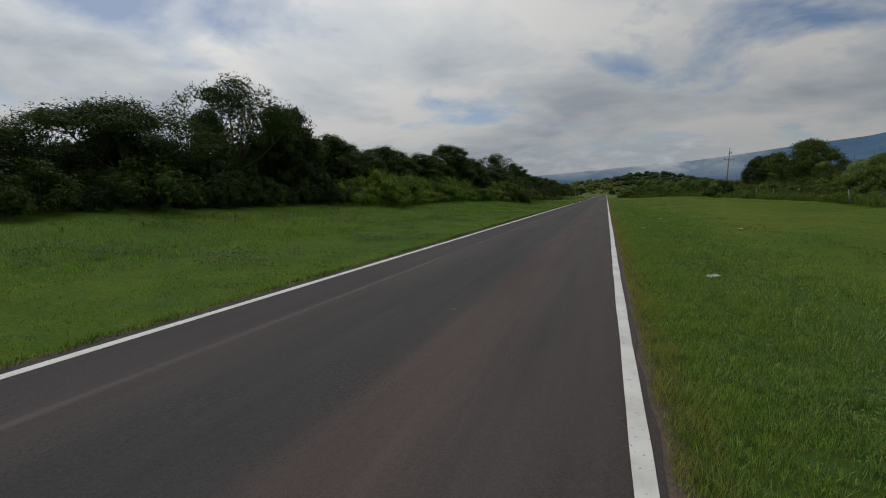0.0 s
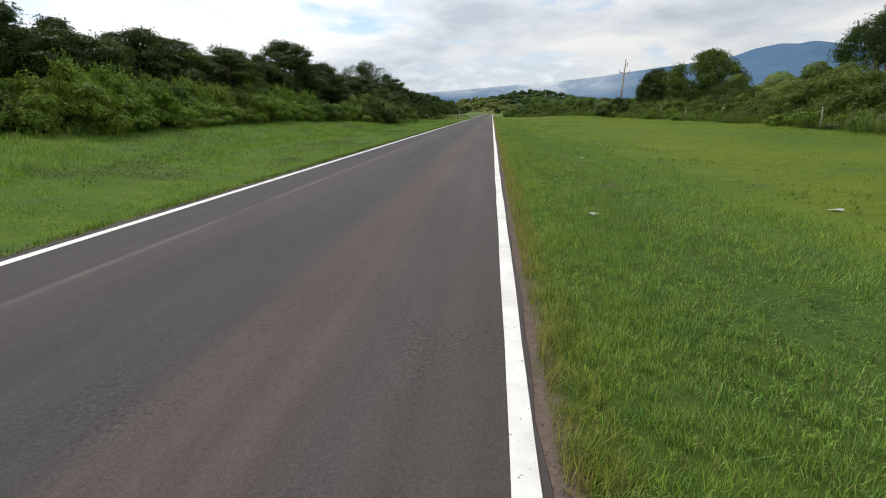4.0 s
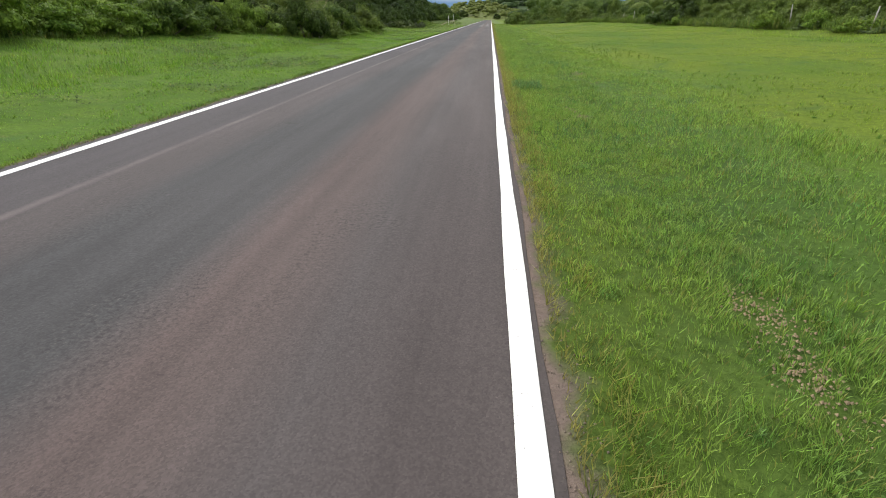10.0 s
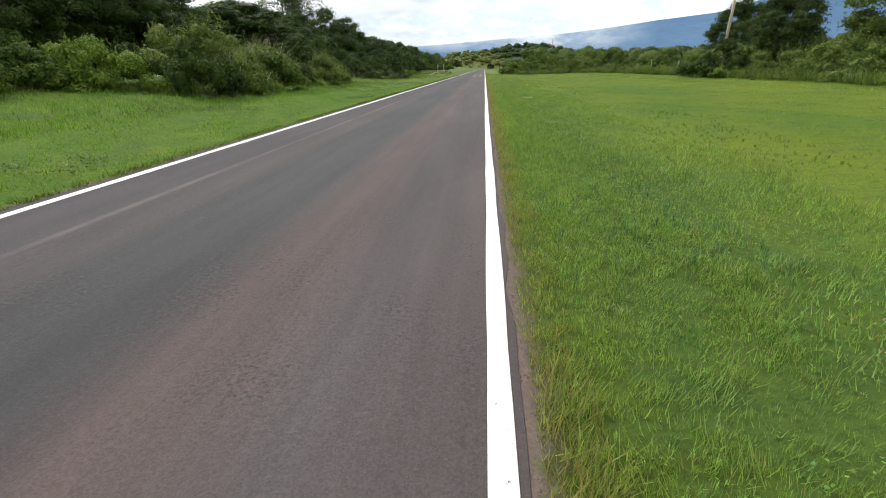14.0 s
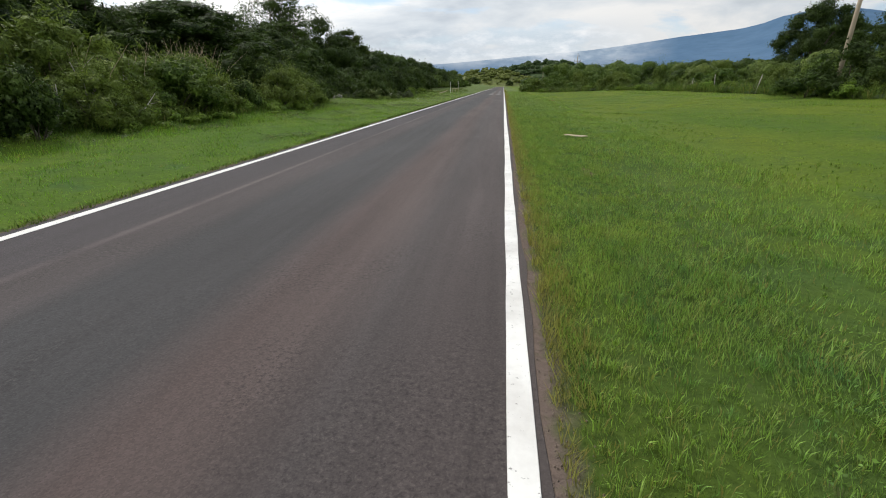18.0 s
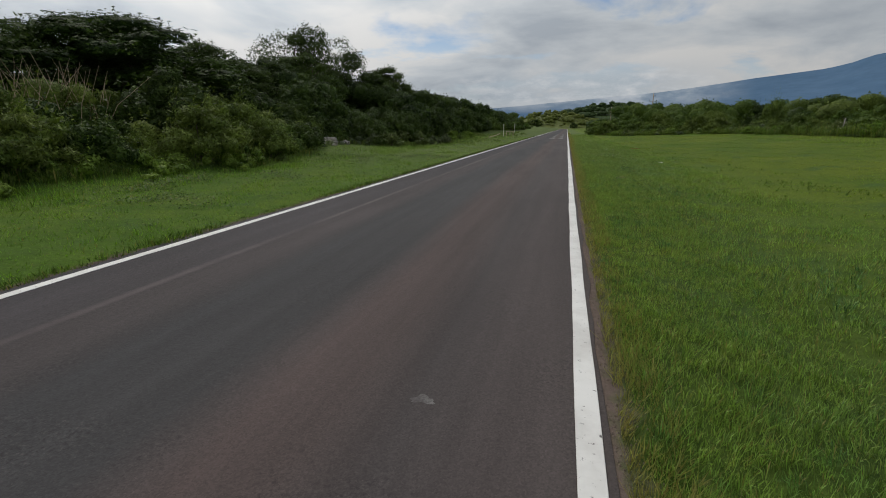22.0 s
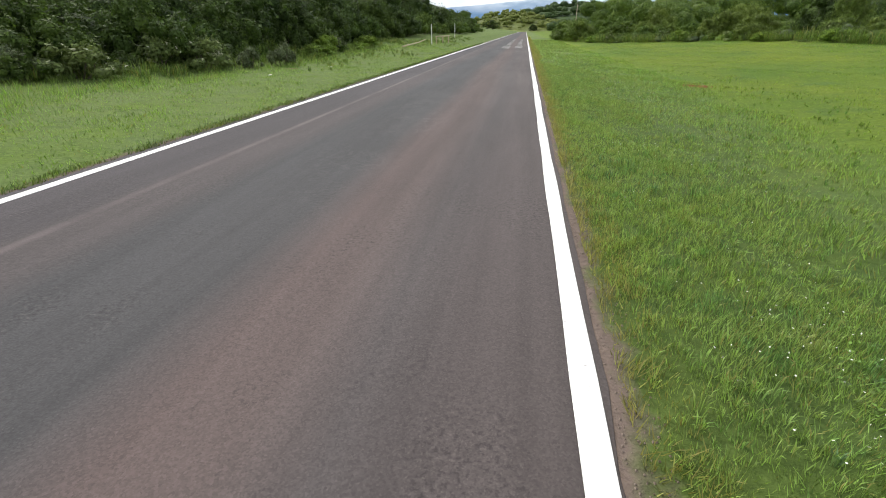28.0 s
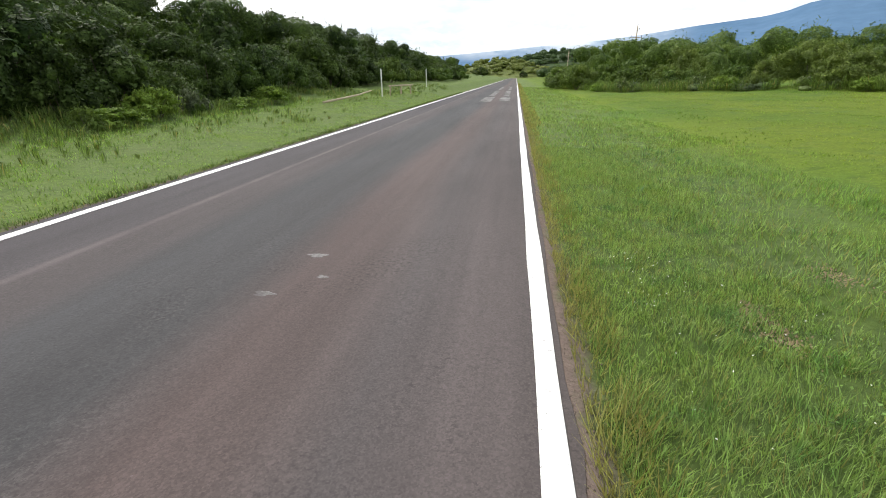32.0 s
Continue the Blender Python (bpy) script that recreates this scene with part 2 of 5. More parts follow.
def grass_tone(m):
    """The verge's own colours by place: mown yellow-green field, deeper weedy strip by the road, bluish and dry patches."""
    x, y, z = m.xyz()
    big = m.noise(0.17, 4, 0.6, m.scale((1.0, 0.5, 1)))
    mid = m.noise(0.9, 5, 0.65, m.scale((0.8, 1.0, 1)))
    c = m.mix(m.ramp(big, [(0.36, 0.0), (0.62, 1.0)]), (0.084, 0.153, 0.019), (0.148, 0.200, 0.020))
    strip = m.math("MULTIPLY", m.ramp(m.math("ADD", m.math("DIVIDE", x, 10.0), m.math("MULTIPLY", m.math("SUBTRACT", big, 0.5), 0.35)),
                                      [(0.07, 0.0), (0.13, 1.0), (0.30, 1.0), (0.52, 0.0)]), m.ramp(mid, [(0.38, 0.15), (0.60, 0.85)]))
    c = m.mix(strip, c, (0.073, 0.137, 0.027))
    field = m.ramp(m.math("DIVIDE", x, 10.0), [(0.45, 0.0), (0.70, 1.0)])
    c = m.mix(field, c, m.mix(m.ramp(big, [(0.36, 0.0), (0.62, 1.0)]), (0.076, 0.132, 0.014), (0.122, 0.164, 0.015)))
    far_side = m.math("MULTIPLY", m.ramp(m.math("DIVIDE", m.math("MULTIPLY", x, -1.0), 20.0), [(0.30, 0.0), (0.31, 1.0)]), m.ramp(mid, [(0.38, 0.5), (0.60, 1.0)]))
    c = m.mix(far_side, c, (0.066, 0.126, 0.013))
    c = m.mix(m.ramp(m.noise(0.6, 4, 0.6), [(0.58, 0.0), (0.70, 0.65)]), c, (0.056, 0.112, 0.036))
    c = m.mix(m.ramp(m.noise(2.3, 5, 0.7), [(0.60, 0.0), (0.74, 0.45)]), c, (0.225, 0.200, 0.085))
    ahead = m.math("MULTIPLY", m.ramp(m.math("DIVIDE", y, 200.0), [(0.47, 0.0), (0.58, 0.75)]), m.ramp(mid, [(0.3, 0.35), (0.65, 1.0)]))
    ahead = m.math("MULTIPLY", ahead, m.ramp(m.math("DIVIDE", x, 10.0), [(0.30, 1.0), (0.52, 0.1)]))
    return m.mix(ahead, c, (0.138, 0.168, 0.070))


def mat_ground():
    m = Mat("turf", 0.95, 0.1)
    x, y, z = m.xyz()
    mid, fine = m.noise(0.9, 5, 0.65), m.noise(14, 4, 0.7)
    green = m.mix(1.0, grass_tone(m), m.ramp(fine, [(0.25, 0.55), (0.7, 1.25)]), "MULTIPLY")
    # short dark weeds between the mown stalks
    green = m.mix(m.ramp(m.noise(1.6, 6, 0.7, m.scale((1.0, 1.6, 1))), [(0.52, 0.0), (0.66, 0.6)]), green, (0.050, 0.088, 0.016))
    # thatch tone, with the shade between standing blades put into the ground colour
    thatch_shade = m.mix(fine, (0.016, 0.032, 0.008), (0.060, 0.095, 0.022))
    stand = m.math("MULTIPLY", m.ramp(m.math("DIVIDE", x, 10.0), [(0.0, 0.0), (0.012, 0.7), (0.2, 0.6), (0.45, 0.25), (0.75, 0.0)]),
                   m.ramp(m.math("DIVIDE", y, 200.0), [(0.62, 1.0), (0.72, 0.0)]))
    green = m.mix(stand, green, thatch_shade)
    soil = m.mix(fine, (0.13, 0.085, 0.055), (0.23, 0.165, 0.115))
    c = m.mix(m.ramp(m.noise(3.2, 5, 0.7), [(0.62, 0.0), (0.76, 0.35)]), green, soil)
    edge = m.math("ADD", x, m.math("MULTIPLY", m.math("SUBTRACT", m.noise(3.0, 4), 0.5), 0.5))
    shoulder = m.math("MULTIPLY", m.ramp(edge, [(0.15, 1.0), (0.32, 0.0)]), m.ramp(m.math("ADD", edge, 7.0), [(0.86, 0.0), (1.0, 1.0)]))
    c = m.mix(shoulder, c, m.mix(fine, (0.082, 0.064, 0.056), (0.185, 0.140, 0.115)))
    m.bump(m.math("ADD", fine, m.math("MULTIPLY", mid, 2.0)), 0.8, 0.04)
    return m.colour(c)


def mat_blade(name, gain=1.0, tint=None, amount=0.0, dry=(0.30, 0.25, 0.09), dryness=0.04):
    """Blades take the verge's colour by place, each one lighter or darker by chance; a few are dry."""
    m = Mat(name, 0.55, 0.2)
    r = m.geo.outputs["Random Per Island"]
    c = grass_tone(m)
    if tint:
        c = m.mix(amount, c, tint)
    hand = m.noise(3.4, 4, 0.6)
    c = m.mix(m.ramp(hand, [(0.34, 0.75), (0.46, 0.0)]), c, (0.050, 0.108, 0.034))
    c = m.mix(m.ramp(hand, [(0.56, 0.0), (0.70, 0.55)]), c, (0.165, 0.180, 0.062))
    c = m.mix(1.0, c, m.ramp(r, [(0.0, 0.42 * gain), (0.5, 1.0 * gain), (1.0, 1.7 * gain)]), "MULTIPLY")
    c = m.mix(m.ramp(m.math("FRACT", m.math("MULTIPLY", r, 17.3)), [(1 - dryness - 0.02, 0.0), (1 - dryness, 0.8)]), c, dry)
    return see_through(m, c, 0.32)


def see_through(m, c, amount, ragged=0.0):
    """Lets part of the light through a thin leaf."""
    m.colour(c)
    tr = m.t.nodes.new("ShaderNodeBsdfTranslucent")
    m.put(m.mix(1.0, c, (1.2, 1.3, 0.7), "MULTIPLY"), tr.inputs["Color"])
    mx = m.t.nodes.new("ShaderNodeMixShader")
    mx.inputs[0].default_value = amount
    m.t.links.new(m.b.outputs[0], mx.inputs[1]), m.t.links.new(tr.outputs[0], mx.inputs[2])
    out = mx.outputs[0]
    if ragged:
        # each spray is a cluster of small leaves with gaps between them
        gap = m.ramp(m.voronoi(ragged), [(0.60, 0.0), (0.64, 1.0)])
        clear = m.t.nodes.new("ShaderNodeBsdfTransparent")
        both = m.t.nodes.new("ShaderNodeMixShader")
        m.put(gap, both.inputs[0])
        m.t.links.new(out, both.inputs[1]), m.t.links.new(clear.outputs[0], both.inputs[2])
        out = both.outputs[0]
    m.t.links.new(out, m.t.nodes["Material Output"].inputs["Surface"])
    return m.m


def mat_leaf(name, dark, light, tip=None, amount=0.0, ragged=14.0):
    """Leaves: colour by leaf, by bush and in soft patches over the crown; thin enough to let some light through."""
    m = Mat(name, 0.65, 0.12)
    r = m.geo.outputs["Random Per Island"]
    c = m.mix(r, dark, light)
    c = m.mix(m.math("MULTIPLY", m.inf.outputs["Random"], 0.38), c, (light[0] * 0.95, light[1] * 0.78, light[2] * 0.85))
    c = m.mix(m.ramp(m.noise(0.8, 3, 0.5), [(0.35, 0.0), (0.7, 0.55)]), c, tuple(v * 0.75 for v in dark))
    if tip:
        c = m.mix(m.ramp(m.math("FRACT", m.math("MULTIPLY", r, 31.7)), [(1 - amount - 0.01, 0.0), (1 - amount, 1.0)]), c, tip)
    flecks = m.voronoi(9.0, out="Color")
    c = m.mix(1.0, c, m.ramp(flecks, [(0.1, 0.55), (0.9, 1.35)]), "MULTIPLY")
    m.bump(m.voronoi(9.0), 0.7, 0.06)
    return see_through(m, c, 0.22, ragged)


def mat_bark(name="bark", a=(0.055, 0.045, 0.036), b=(0.15, 0.125, 0.10)):
    m = Mat(name, 0.9, 0.15)
    n = m.noise(9, 6, 0.7, m.scale((1, 1, 0.25)))
    m.bump(n, 0.7, 0.03)
    return m.colour(m.mix(n, a, b))


def mat_plain(name, a, b, scale=4.0, rough=0.8, bump=0.3, stretch=(1, 1, 1), spec=0.3):
    m = Mat(name, rough, spec)
    n = m.noise(scale, 6, 0.65, m.scale(stretch))
    f = m.noise(scale * 12, 3, 0.6, m.scale(stretch))
    m.bump(m.math("ADD", n, f), bump, 0.01)
    return m.colour(m.mix(m.math("MULTIPLY", m.math("ADD", n, f), 0.5), a, b))


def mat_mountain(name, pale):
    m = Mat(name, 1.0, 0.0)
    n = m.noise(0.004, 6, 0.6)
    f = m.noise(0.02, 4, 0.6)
    # distance haze is put into the base colour: blue first, then paler
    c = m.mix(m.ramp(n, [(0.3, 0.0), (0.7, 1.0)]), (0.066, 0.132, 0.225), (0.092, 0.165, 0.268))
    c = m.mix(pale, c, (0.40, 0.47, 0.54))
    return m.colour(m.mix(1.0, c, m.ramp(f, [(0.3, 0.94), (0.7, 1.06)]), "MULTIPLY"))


ASPHALT, PAINT, FADED, TURF = mat_asphalt(), mat_paint(), mat_faded(), mat_ground()
BLADE = mat_blade("grass_blades", 2.0, (0.098, 0.142, 0.042), 0.6, dryness=0.09)
FIELD = mat_blade("field_grass_blades", 1.55, dryness=0.05)
TUFT = mat_blade("tuft_blades", 1.6, (0.095, 0.142, 0.040), 0.55, dryness=0.05)
BLADE_DRY = mat_blade("dry_edge_grass", 1.2, (0.26, 0.235, 0.085), 0.75, dryness=0.35)
TUFT_DARK = mat_blade("dark_tuft_blades", 1.75, (0.058, 0.105, 0.050), 0.8, dryness=0.02)
WEED = mat_blade("tall_weed_blades", 1.05, (0.098, 0.145, 0.032), 0.7, dryness=0.06)
ROUGH = mat_blade("rough_grass_blades", 1.8, (0.082, 0.145, 0.018), 0.4)
FRINGE = mat_blade("edge_fringe_blades", 0.85, (0.060, 0.105, 0.018), 0.5, dryness=0.05)
CLOVER = mat_blade("clover_leaves", 1.35, (0.080, 0.150, 0.030), 0.6, dryness=0.0)
# shade in the left thicket and trees is put into this leaf colour
LEAF_SHADED = mat_leaf("shade_dark_leaves", (0.015, 0.033, 0.009), (0.082, 0.134, 0.029))
LEAF_TREE = mat_leaf("tree_leaves", (0.024, 0.050, 0.012), (0.100, 0.158, 0.032))
LEAF_BUSH = mat_leaf("bush_leaves", (0.046, 0.092, 0.018), (0.142, 0.208, 0.040))
LEAF_VINE = mat_leaf("vine_leaves", (0.085, 0.165, 0.022), (0.220, 0.320, 0.050))
LEAF_OLIVE = mat_leaf("olive_bush_leaves", (0.066, 0.112, 0.023), (0.190, 0.255, 0.056), ragged=19.0)
LEAF_FLOWER = mat_leaf("flowering_weed_leaves", (0.080, 0.125, 0.038), (0.170, 0.220, 0.075), (0.44, 0.45, 0.34), 0.03)
LEAF_SAGE = mat_leaf("grey_green_leaves", (0.065, 0.095, 0.045), (0.140, 0.175, 0.095), ragged=19.0)
GRAVEL = mat_plain("brown_gravel", (0.10, 0.075, 0.06), (0.34, 0.27, 0.22), 40.0)
SOIL = mat_plain("bare_reddish_soil", (0.20, 0.145, 0.09), (0.40, 0.30, 0.195), 6.0, 0.95, 0.5)
LITTER = mat_plain("pale_litter", (0.60, 0.60, 0.58), (0.82, 0.82, 0.80), 9.0)
SMEAR = mat_plain("dark_road_smear", (0.012, 0.011, 0.011), (0.03, 0.027, 0.026), 9.0)
PETAL = mat_plain("white_petals", (0.70, 0.70, 0.62), (0.85, 0.85, 0.80), 9.0)
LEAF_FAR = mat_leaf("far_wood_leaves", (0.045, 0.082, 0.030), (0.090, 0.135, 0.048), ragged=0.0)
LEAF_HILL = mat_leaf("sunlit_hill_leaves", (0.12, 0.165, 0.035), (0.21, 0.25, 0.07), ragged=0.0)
BARK = mat_bark()
STALK = mat_plain("dry_stalk", (0.34, 0.25, 0.17), (0.55, 0.44, 0.32), 3.0)
DEAD = mat_plain("bleached_dead_wood", (0.24, 0.22, 0.19), (0.46, 0.43, 0.38), 5.0, stretch=(4, 4, 0.6))
RED_SOIL = mat_plain("orange_red_earth", (0.20, 0.085, 0.04), (0.36, 0.17, 0.085), 9.0, 0.95, 0.5)
POLE_WOOD = mat_plain("weathered_pole_wood", (0.30, 0.24, 0.17), (0.50, 0.42, 0.31), 3.0, stretch=(6, 6, 0.4))
POST_PAINT = mat_plain("whitewashed_concrete", (0.55, 0.54, 0.50), (0.78, 0.77, 0.73), 5.0)
BOARD_WOOD = mat_plain("bleached_board", (0.40, 0.31, 0.20), (0.62, 0.52, 0.38), 3.0, stretch=(1.0, 8, 1))
ROCK = mat_plain("pale_rock", (0.17, 0.155, 0.14), (0.46, 0.43, 0.39), 1.6, bump=0.6)
CERAMIC = mat_plain("brown_insulator", (0.06, 0.04, 0.035), (0.10, 0.07, 0.06), 6.0, 0.3, 0.05)
MOUNTAIN, MOUNTAIN_FAR = mat_mountain("haze_blue_mountain", 0.05), mat_mountain("haze_pale_mountain", 0.8)

# ---------------------------------------------------------------- mesh helpers


def mesh_np(name, verts, faces, mat, smooth=False):
    """A mesh from an (n, 3) array of points and an (m, k) array of faces."""
    verts, faces = np.asarray(verts, np.float32), np.asarray(faces, np.int32)
    me = bpy.data.meshes.new(name)
    me.vertices.add(len(verts))
    me.vertices.foreach_set("co", verts.ravel())
    me.loops.add(faces.size)
    me.loops.foreach_set("vertex_index", faces.ravel())
    me.polygons.add(len(faces))
    me.polygons.foreach_set("loop_start", np.arange(len(faces), dtype=np.int32) * faces.shape[1])
    me.polygons.foreach_set("use_smooth", np.full(len(faces), smooth, bool))
    me.update(calc_edges=True)
    me.materials.append(mat)
    return me


def part_np(name, verts, faces, mat, parent=None, label="", smooth=False):
    ob = new(name, mesh_np(name, verts, faces, mat, smooth))
    ob.parent = parent
    if label:
        ob["label"] = label
    return ob


def part(name, bm, material, parent=None, label="", smooth=False):
    me = bpy.data.meshes.new(name)
    for f in bm.faces:
        f.smooth = smooth
    bm.to_mesh(me)
    bm.free()
    me.materials.append(material)
    ob = new(name, me)
    ob.parent = parent
    if label:
        ob["label"] = label
    return ob


def thing(name, m, label, category, group="", kind=""):
    ob = new(name)
    ob.empty_display_size = 0.2
    ob.matrix_basis = m
    return tagged(ob, label, category, group, kind)


def tube(path, radii, sides=7):
    """Points and quads of a tapered tube along a path."""
    path = [Vector(p) for p in path]
    vs, fs = [], []
    for i, p in enumerate(path):
        d = (path[min(i + 1, len(path) - 1)] - path[max(i - 1, 0)]).normalized()
        a = d.orthogonal().normalized()
        b = d.cross(a)
        for k in range(sides):
            w = 2 * math.pi * k / sides
            vs.append(p + (a * math.cos(w) + b * math.sin(w)) * radii[i])
    for i in range(len(path) - 1):
        for k in range(sides):
            k2 = (k + 1) % sides
            fs.append((i * sides + k, i * sides + k2, (i + 1) * sides + k2, (i + 1) * sides + k))
    return [tuple(v) for v in vs], fs


def bm_tube(path, radii, sides=8):
    vs, fs = tube(path, radii, sides)
    bm = bmesh.new()
    pts = [bm.verts.new(v) for v in vs]
    for f in fs:
        bm.faces.new([pts[i] for i in f])
    bm.faces.new(pts[:sides][::-1])
    bm.faces.new(pts[-sides:])
    bm.normal_update()
    return bm


def bm_box(size, bevel=0.0, at=(0, 0, 0)):
    bm = bmesh.new()
    bmesh.ops.create_cube(bm, size=1.0, matrix=Matrix.Translation(at) @ Matrix.Diagonal((*size, 1)))
    if bevel:
        bmesh.ops.bevel(bm, geom=bm.edges[:], offset=bevel, segments=2, affect="EDGES", profile=0.5)
    return bm


def leaves(rng, centres, out, size, slim=0.55, droop=0.25, spin=0.5):
    """Pointed leaf sprays, one at every centre, facing out of the crown."""
    n = len(centres)
    u = out + rng.normal(0, spin, (n, 3))
    u[:, 2] += 0.35
    u /= np.linalg.norm(u, axis=1)[:, None] + 1e-9
    g = rng.normal(0, 1, (n, 3))
    g[:, 2] -= droop * 3
    s = np.cross(u, g)
    s /= np.linalg.norm(s, axis=1)[:, None] + 1e-9
    d = np.cross(s, u)
    ln = (size * rng.uniform(0.6, 1.4, n))[:, None]
    w = ln * slim * 0.5
    v = np.empty((n, 3, 3))
    v[:, 0] = centres - d * ln * 0.4 + s * w * 1.15 - u * w * 0.25
    v[:, 1] = centres - d * ln * 0.4 - s * w * 1.15 - u * w * 0.25
    v[:, 2] = centres + d * ln * 0.6
    return v.reshape(-1, 3), np.arange(n * 3).reshape(-1, 3)


def blob_points(rng, blobs, per, inner=0.35, under=0.7):
    """Points in the outer shell of squashed, lumpy balls, and the way out at each; few lie on the underside."""
    cs, os = [], []
    for (c, r) in blobs:
        k = max(6, int(per * (r[0] * r[1] + r[0] * r[2] + r[1] * r[2]) / 3))
        d = rng.normal(0, 1, (k, 3))
        d /= np.linalg.norm(d, axis=1)[:, None]
        d[:, 2] = np.where(d[:, 2] < -under, -d[:, 2] * 0.6, d[:, 2])
        lump = 1 + 0.10 * np.sin(d[:, 0] * 7 + c[0] * 3) + 0.10 * np.sin(d[:, 1] * 8 + c[1] * 5) + 0.08 * np.sin(d[:, 2] * 9 + c[2])
        rad = lump * (inner + (1 - inner) * rng.uniform(0, 1, k) ** 0.45) * np.where(rng.uniform(0, 1, k) < 0.12, 1.2, 1.0)
        cs.append(np.array(c) + d * np.array(r) * rad[:, None])
        os.append(d)
    return np.concatenate(cs), np.concatenate(os)


def shoot_points(rng, blobs, count, length):
    """Leaves along young shoots that stand out of the clumps and break their outline."""
    cs, os = [], []
    for i in range(count):
        c, r = blobs[int(rng.integers(len(blobs)))]
        d = rng.normal(0, 1, 3)
        d[2] = abs(d[2]) + 0.5
        d /= np.linalg.norm(d)
        a = np.array(c) + d * np.array(r) * 0.85
        up = d * 0.6 + np.array((0, 0, 0.7))
        ln = length * rng.uniform(0.4, 1.2)
        for f in np.linspace(0.1, 1.0, 7):
            cs.append(a + up * ln * f + rng.normal(0, 0.035 * length + 0.01, 3) * (1.2 - f))
            os.append(rng.normal(0, 1, 3) + up * 0.4)
    return np.array(cs), np.array(os)


def foliage(rng, blobs, per, leaf, slim=0.6, droop=0.2, core=0.7, share=1.0, spin=0.5, under=0.7, shoots=0, reach=0.5):
    """Leaves of a plant: sprays in the outer shell of every clump, over a lumpy mass of closely packed leaves."""
    c, o = blob_points(rng, blobs, per, 0.6, under)
    v1, f1 = leaves(rng, c, o, leaf, slim, droop, spin)
    if shoots:
        c, o = shoot_points(rng, blobs, shoots, reach)
        v2, f2 = leaves(rng, c, o, leaf * 0.75, slim * 0.8, droop, 0.8)
        v1, f1 = np.concatenate([v1, v2]), np.concatenate([f1, f2 + len(v1)])
    nu, nv = 9, 5
    u, w = np.meshgrid(np.arange(nu) * 2 * math.pi / nu, np.linspace(0.12, math.pi - 0.35 if under > 0.5 else 1.75, nv))
    d = np.stack([np.sin(w) * np.cos(u), np.sin(w) * np.sin(u), np.cos(w)], -1).reshape(-1, 3)
    q = [(j * nu + i, j * nu + (i + 1) % nu, (j + 1) * nu + (i + 1) % nu, (j + 1) * nu + i) for j in range(nv - 1) for i in range(nu)]
    q = np.array(q)[:, ::-1]
    q = np.concatenate([q[:, (0, 1, 2)], q[:, (0, 2, 3)]])
    vs, fs, n = [v1], [f1], len(v1)
    for (p, r) in blobs:
        if rng.uniform() > share:
            continue
        lump = core * (1 + rng.uniform(-0.22, 0.22, len(d)))
        vs.append(np.array(p) + d * np.array(r) * lump[:, None])
        fs.append(q + n)
        n += len(d)
    return np.concatenate(vs), np.concatenate(fs)


def soft_noise(x, y, cell, seed):
    """Smooth random values, 0 to 1, that change over cell metres."""
    g = np.random.default_rng(seed).uniform(0, 1, (256, 256))
    u, v = x / cell + 40, y / cell + 40
    i, j = np.floor(u).astype(int), np.floor(v).astype(int)
    a, b = smooth01(u - i), smooth01(v - j)
    i0, i1, j0, j1 = i % 256, (i + 1) % 256, j % 256, (j + 1) % 256
    return (g[i0, j0] * (1 - a) + g[i1, j0] * a) * (1 - b) + (g[i0, j1] * (1 - a) + g[i1, j1] * a) * b


def smooth01(v):
    v = np.clip(v, 0, 1)
    return v * v * (3 - 2 * v)


# ---------------------------------------------------------------- ground and road


def ground_z(x, y):
    """The lie of the land: level beside the road, rising gently to the thickets on both sides."""
    x, y = np.asarray(x, float), np.asarray(y, float)
    right = 0.068 * np.clip(x - 4, 0, 30)
    left = 0.11 * np.clip(-12.5 - x, 0, 22)
    left = left + np.interp(y, [128, 155, 174, 230], [0, 0.35, 0.6, 0.7]) * smooth01((-6.4 - x) / 2.5)
    bumps = 0.05 * np.sin(x * 0.9 + 1.3 * np.sin(y * 0.21)) * np.sin(y * 0.55) + 0.03 * np.sin(x * 2.3 + y * 1.1)
    off = smooth01(np.maximum(x - 0.3, -6.2 - x) / 1.5)
    z = -0.012 + right + left + bumps * off
    on_road = (x > -5.92) & (x < 0.085)
    return np.where(on_road, -0.06, z)


def axis(*runs):
    out = []
    for a, b, n in runs:
        out += list(np.linspace(a, b, n, endpoint=False))
    return np.array(out + [runs[-1][1]])


gx = axis((-4500, -400, 10), (-400, -60, 12), (-60, -14, 24), (-14, -6.2, 16), (-6.2, -5.93, 1), (-5.93, -5.91, 1), (-5.91, 0.08, 4), (0.08, 0.09, 1), (0.09, 0.3, 2), (0.3, 14, 28), (14, 60, 24), (60, 400, 12), (400, 4500, 10))
gy = axis((-600, -30, 8), (-30, 190, 130), (190, 620, 60), (620, 4600, 16))
XX, YY = np.meshgrid(gx, gy)
gv = np.stack([XX, YY, ground_z(XX, YY)], -1).reshape(-1, 3)
nx = len(gx)
ii = (np.arange(len(gy) - 1)[:, None] * nx + np.arange(nx - 1)[None, :]).ravel()
gf = np.stack([ii, ii + 1, ii + nx + 1, ii + nx], -1)
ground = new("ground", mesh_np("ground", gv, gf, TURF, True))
tagged(ground, "green mown turf with bare soil patches beside a road", "ground", kind="structure")

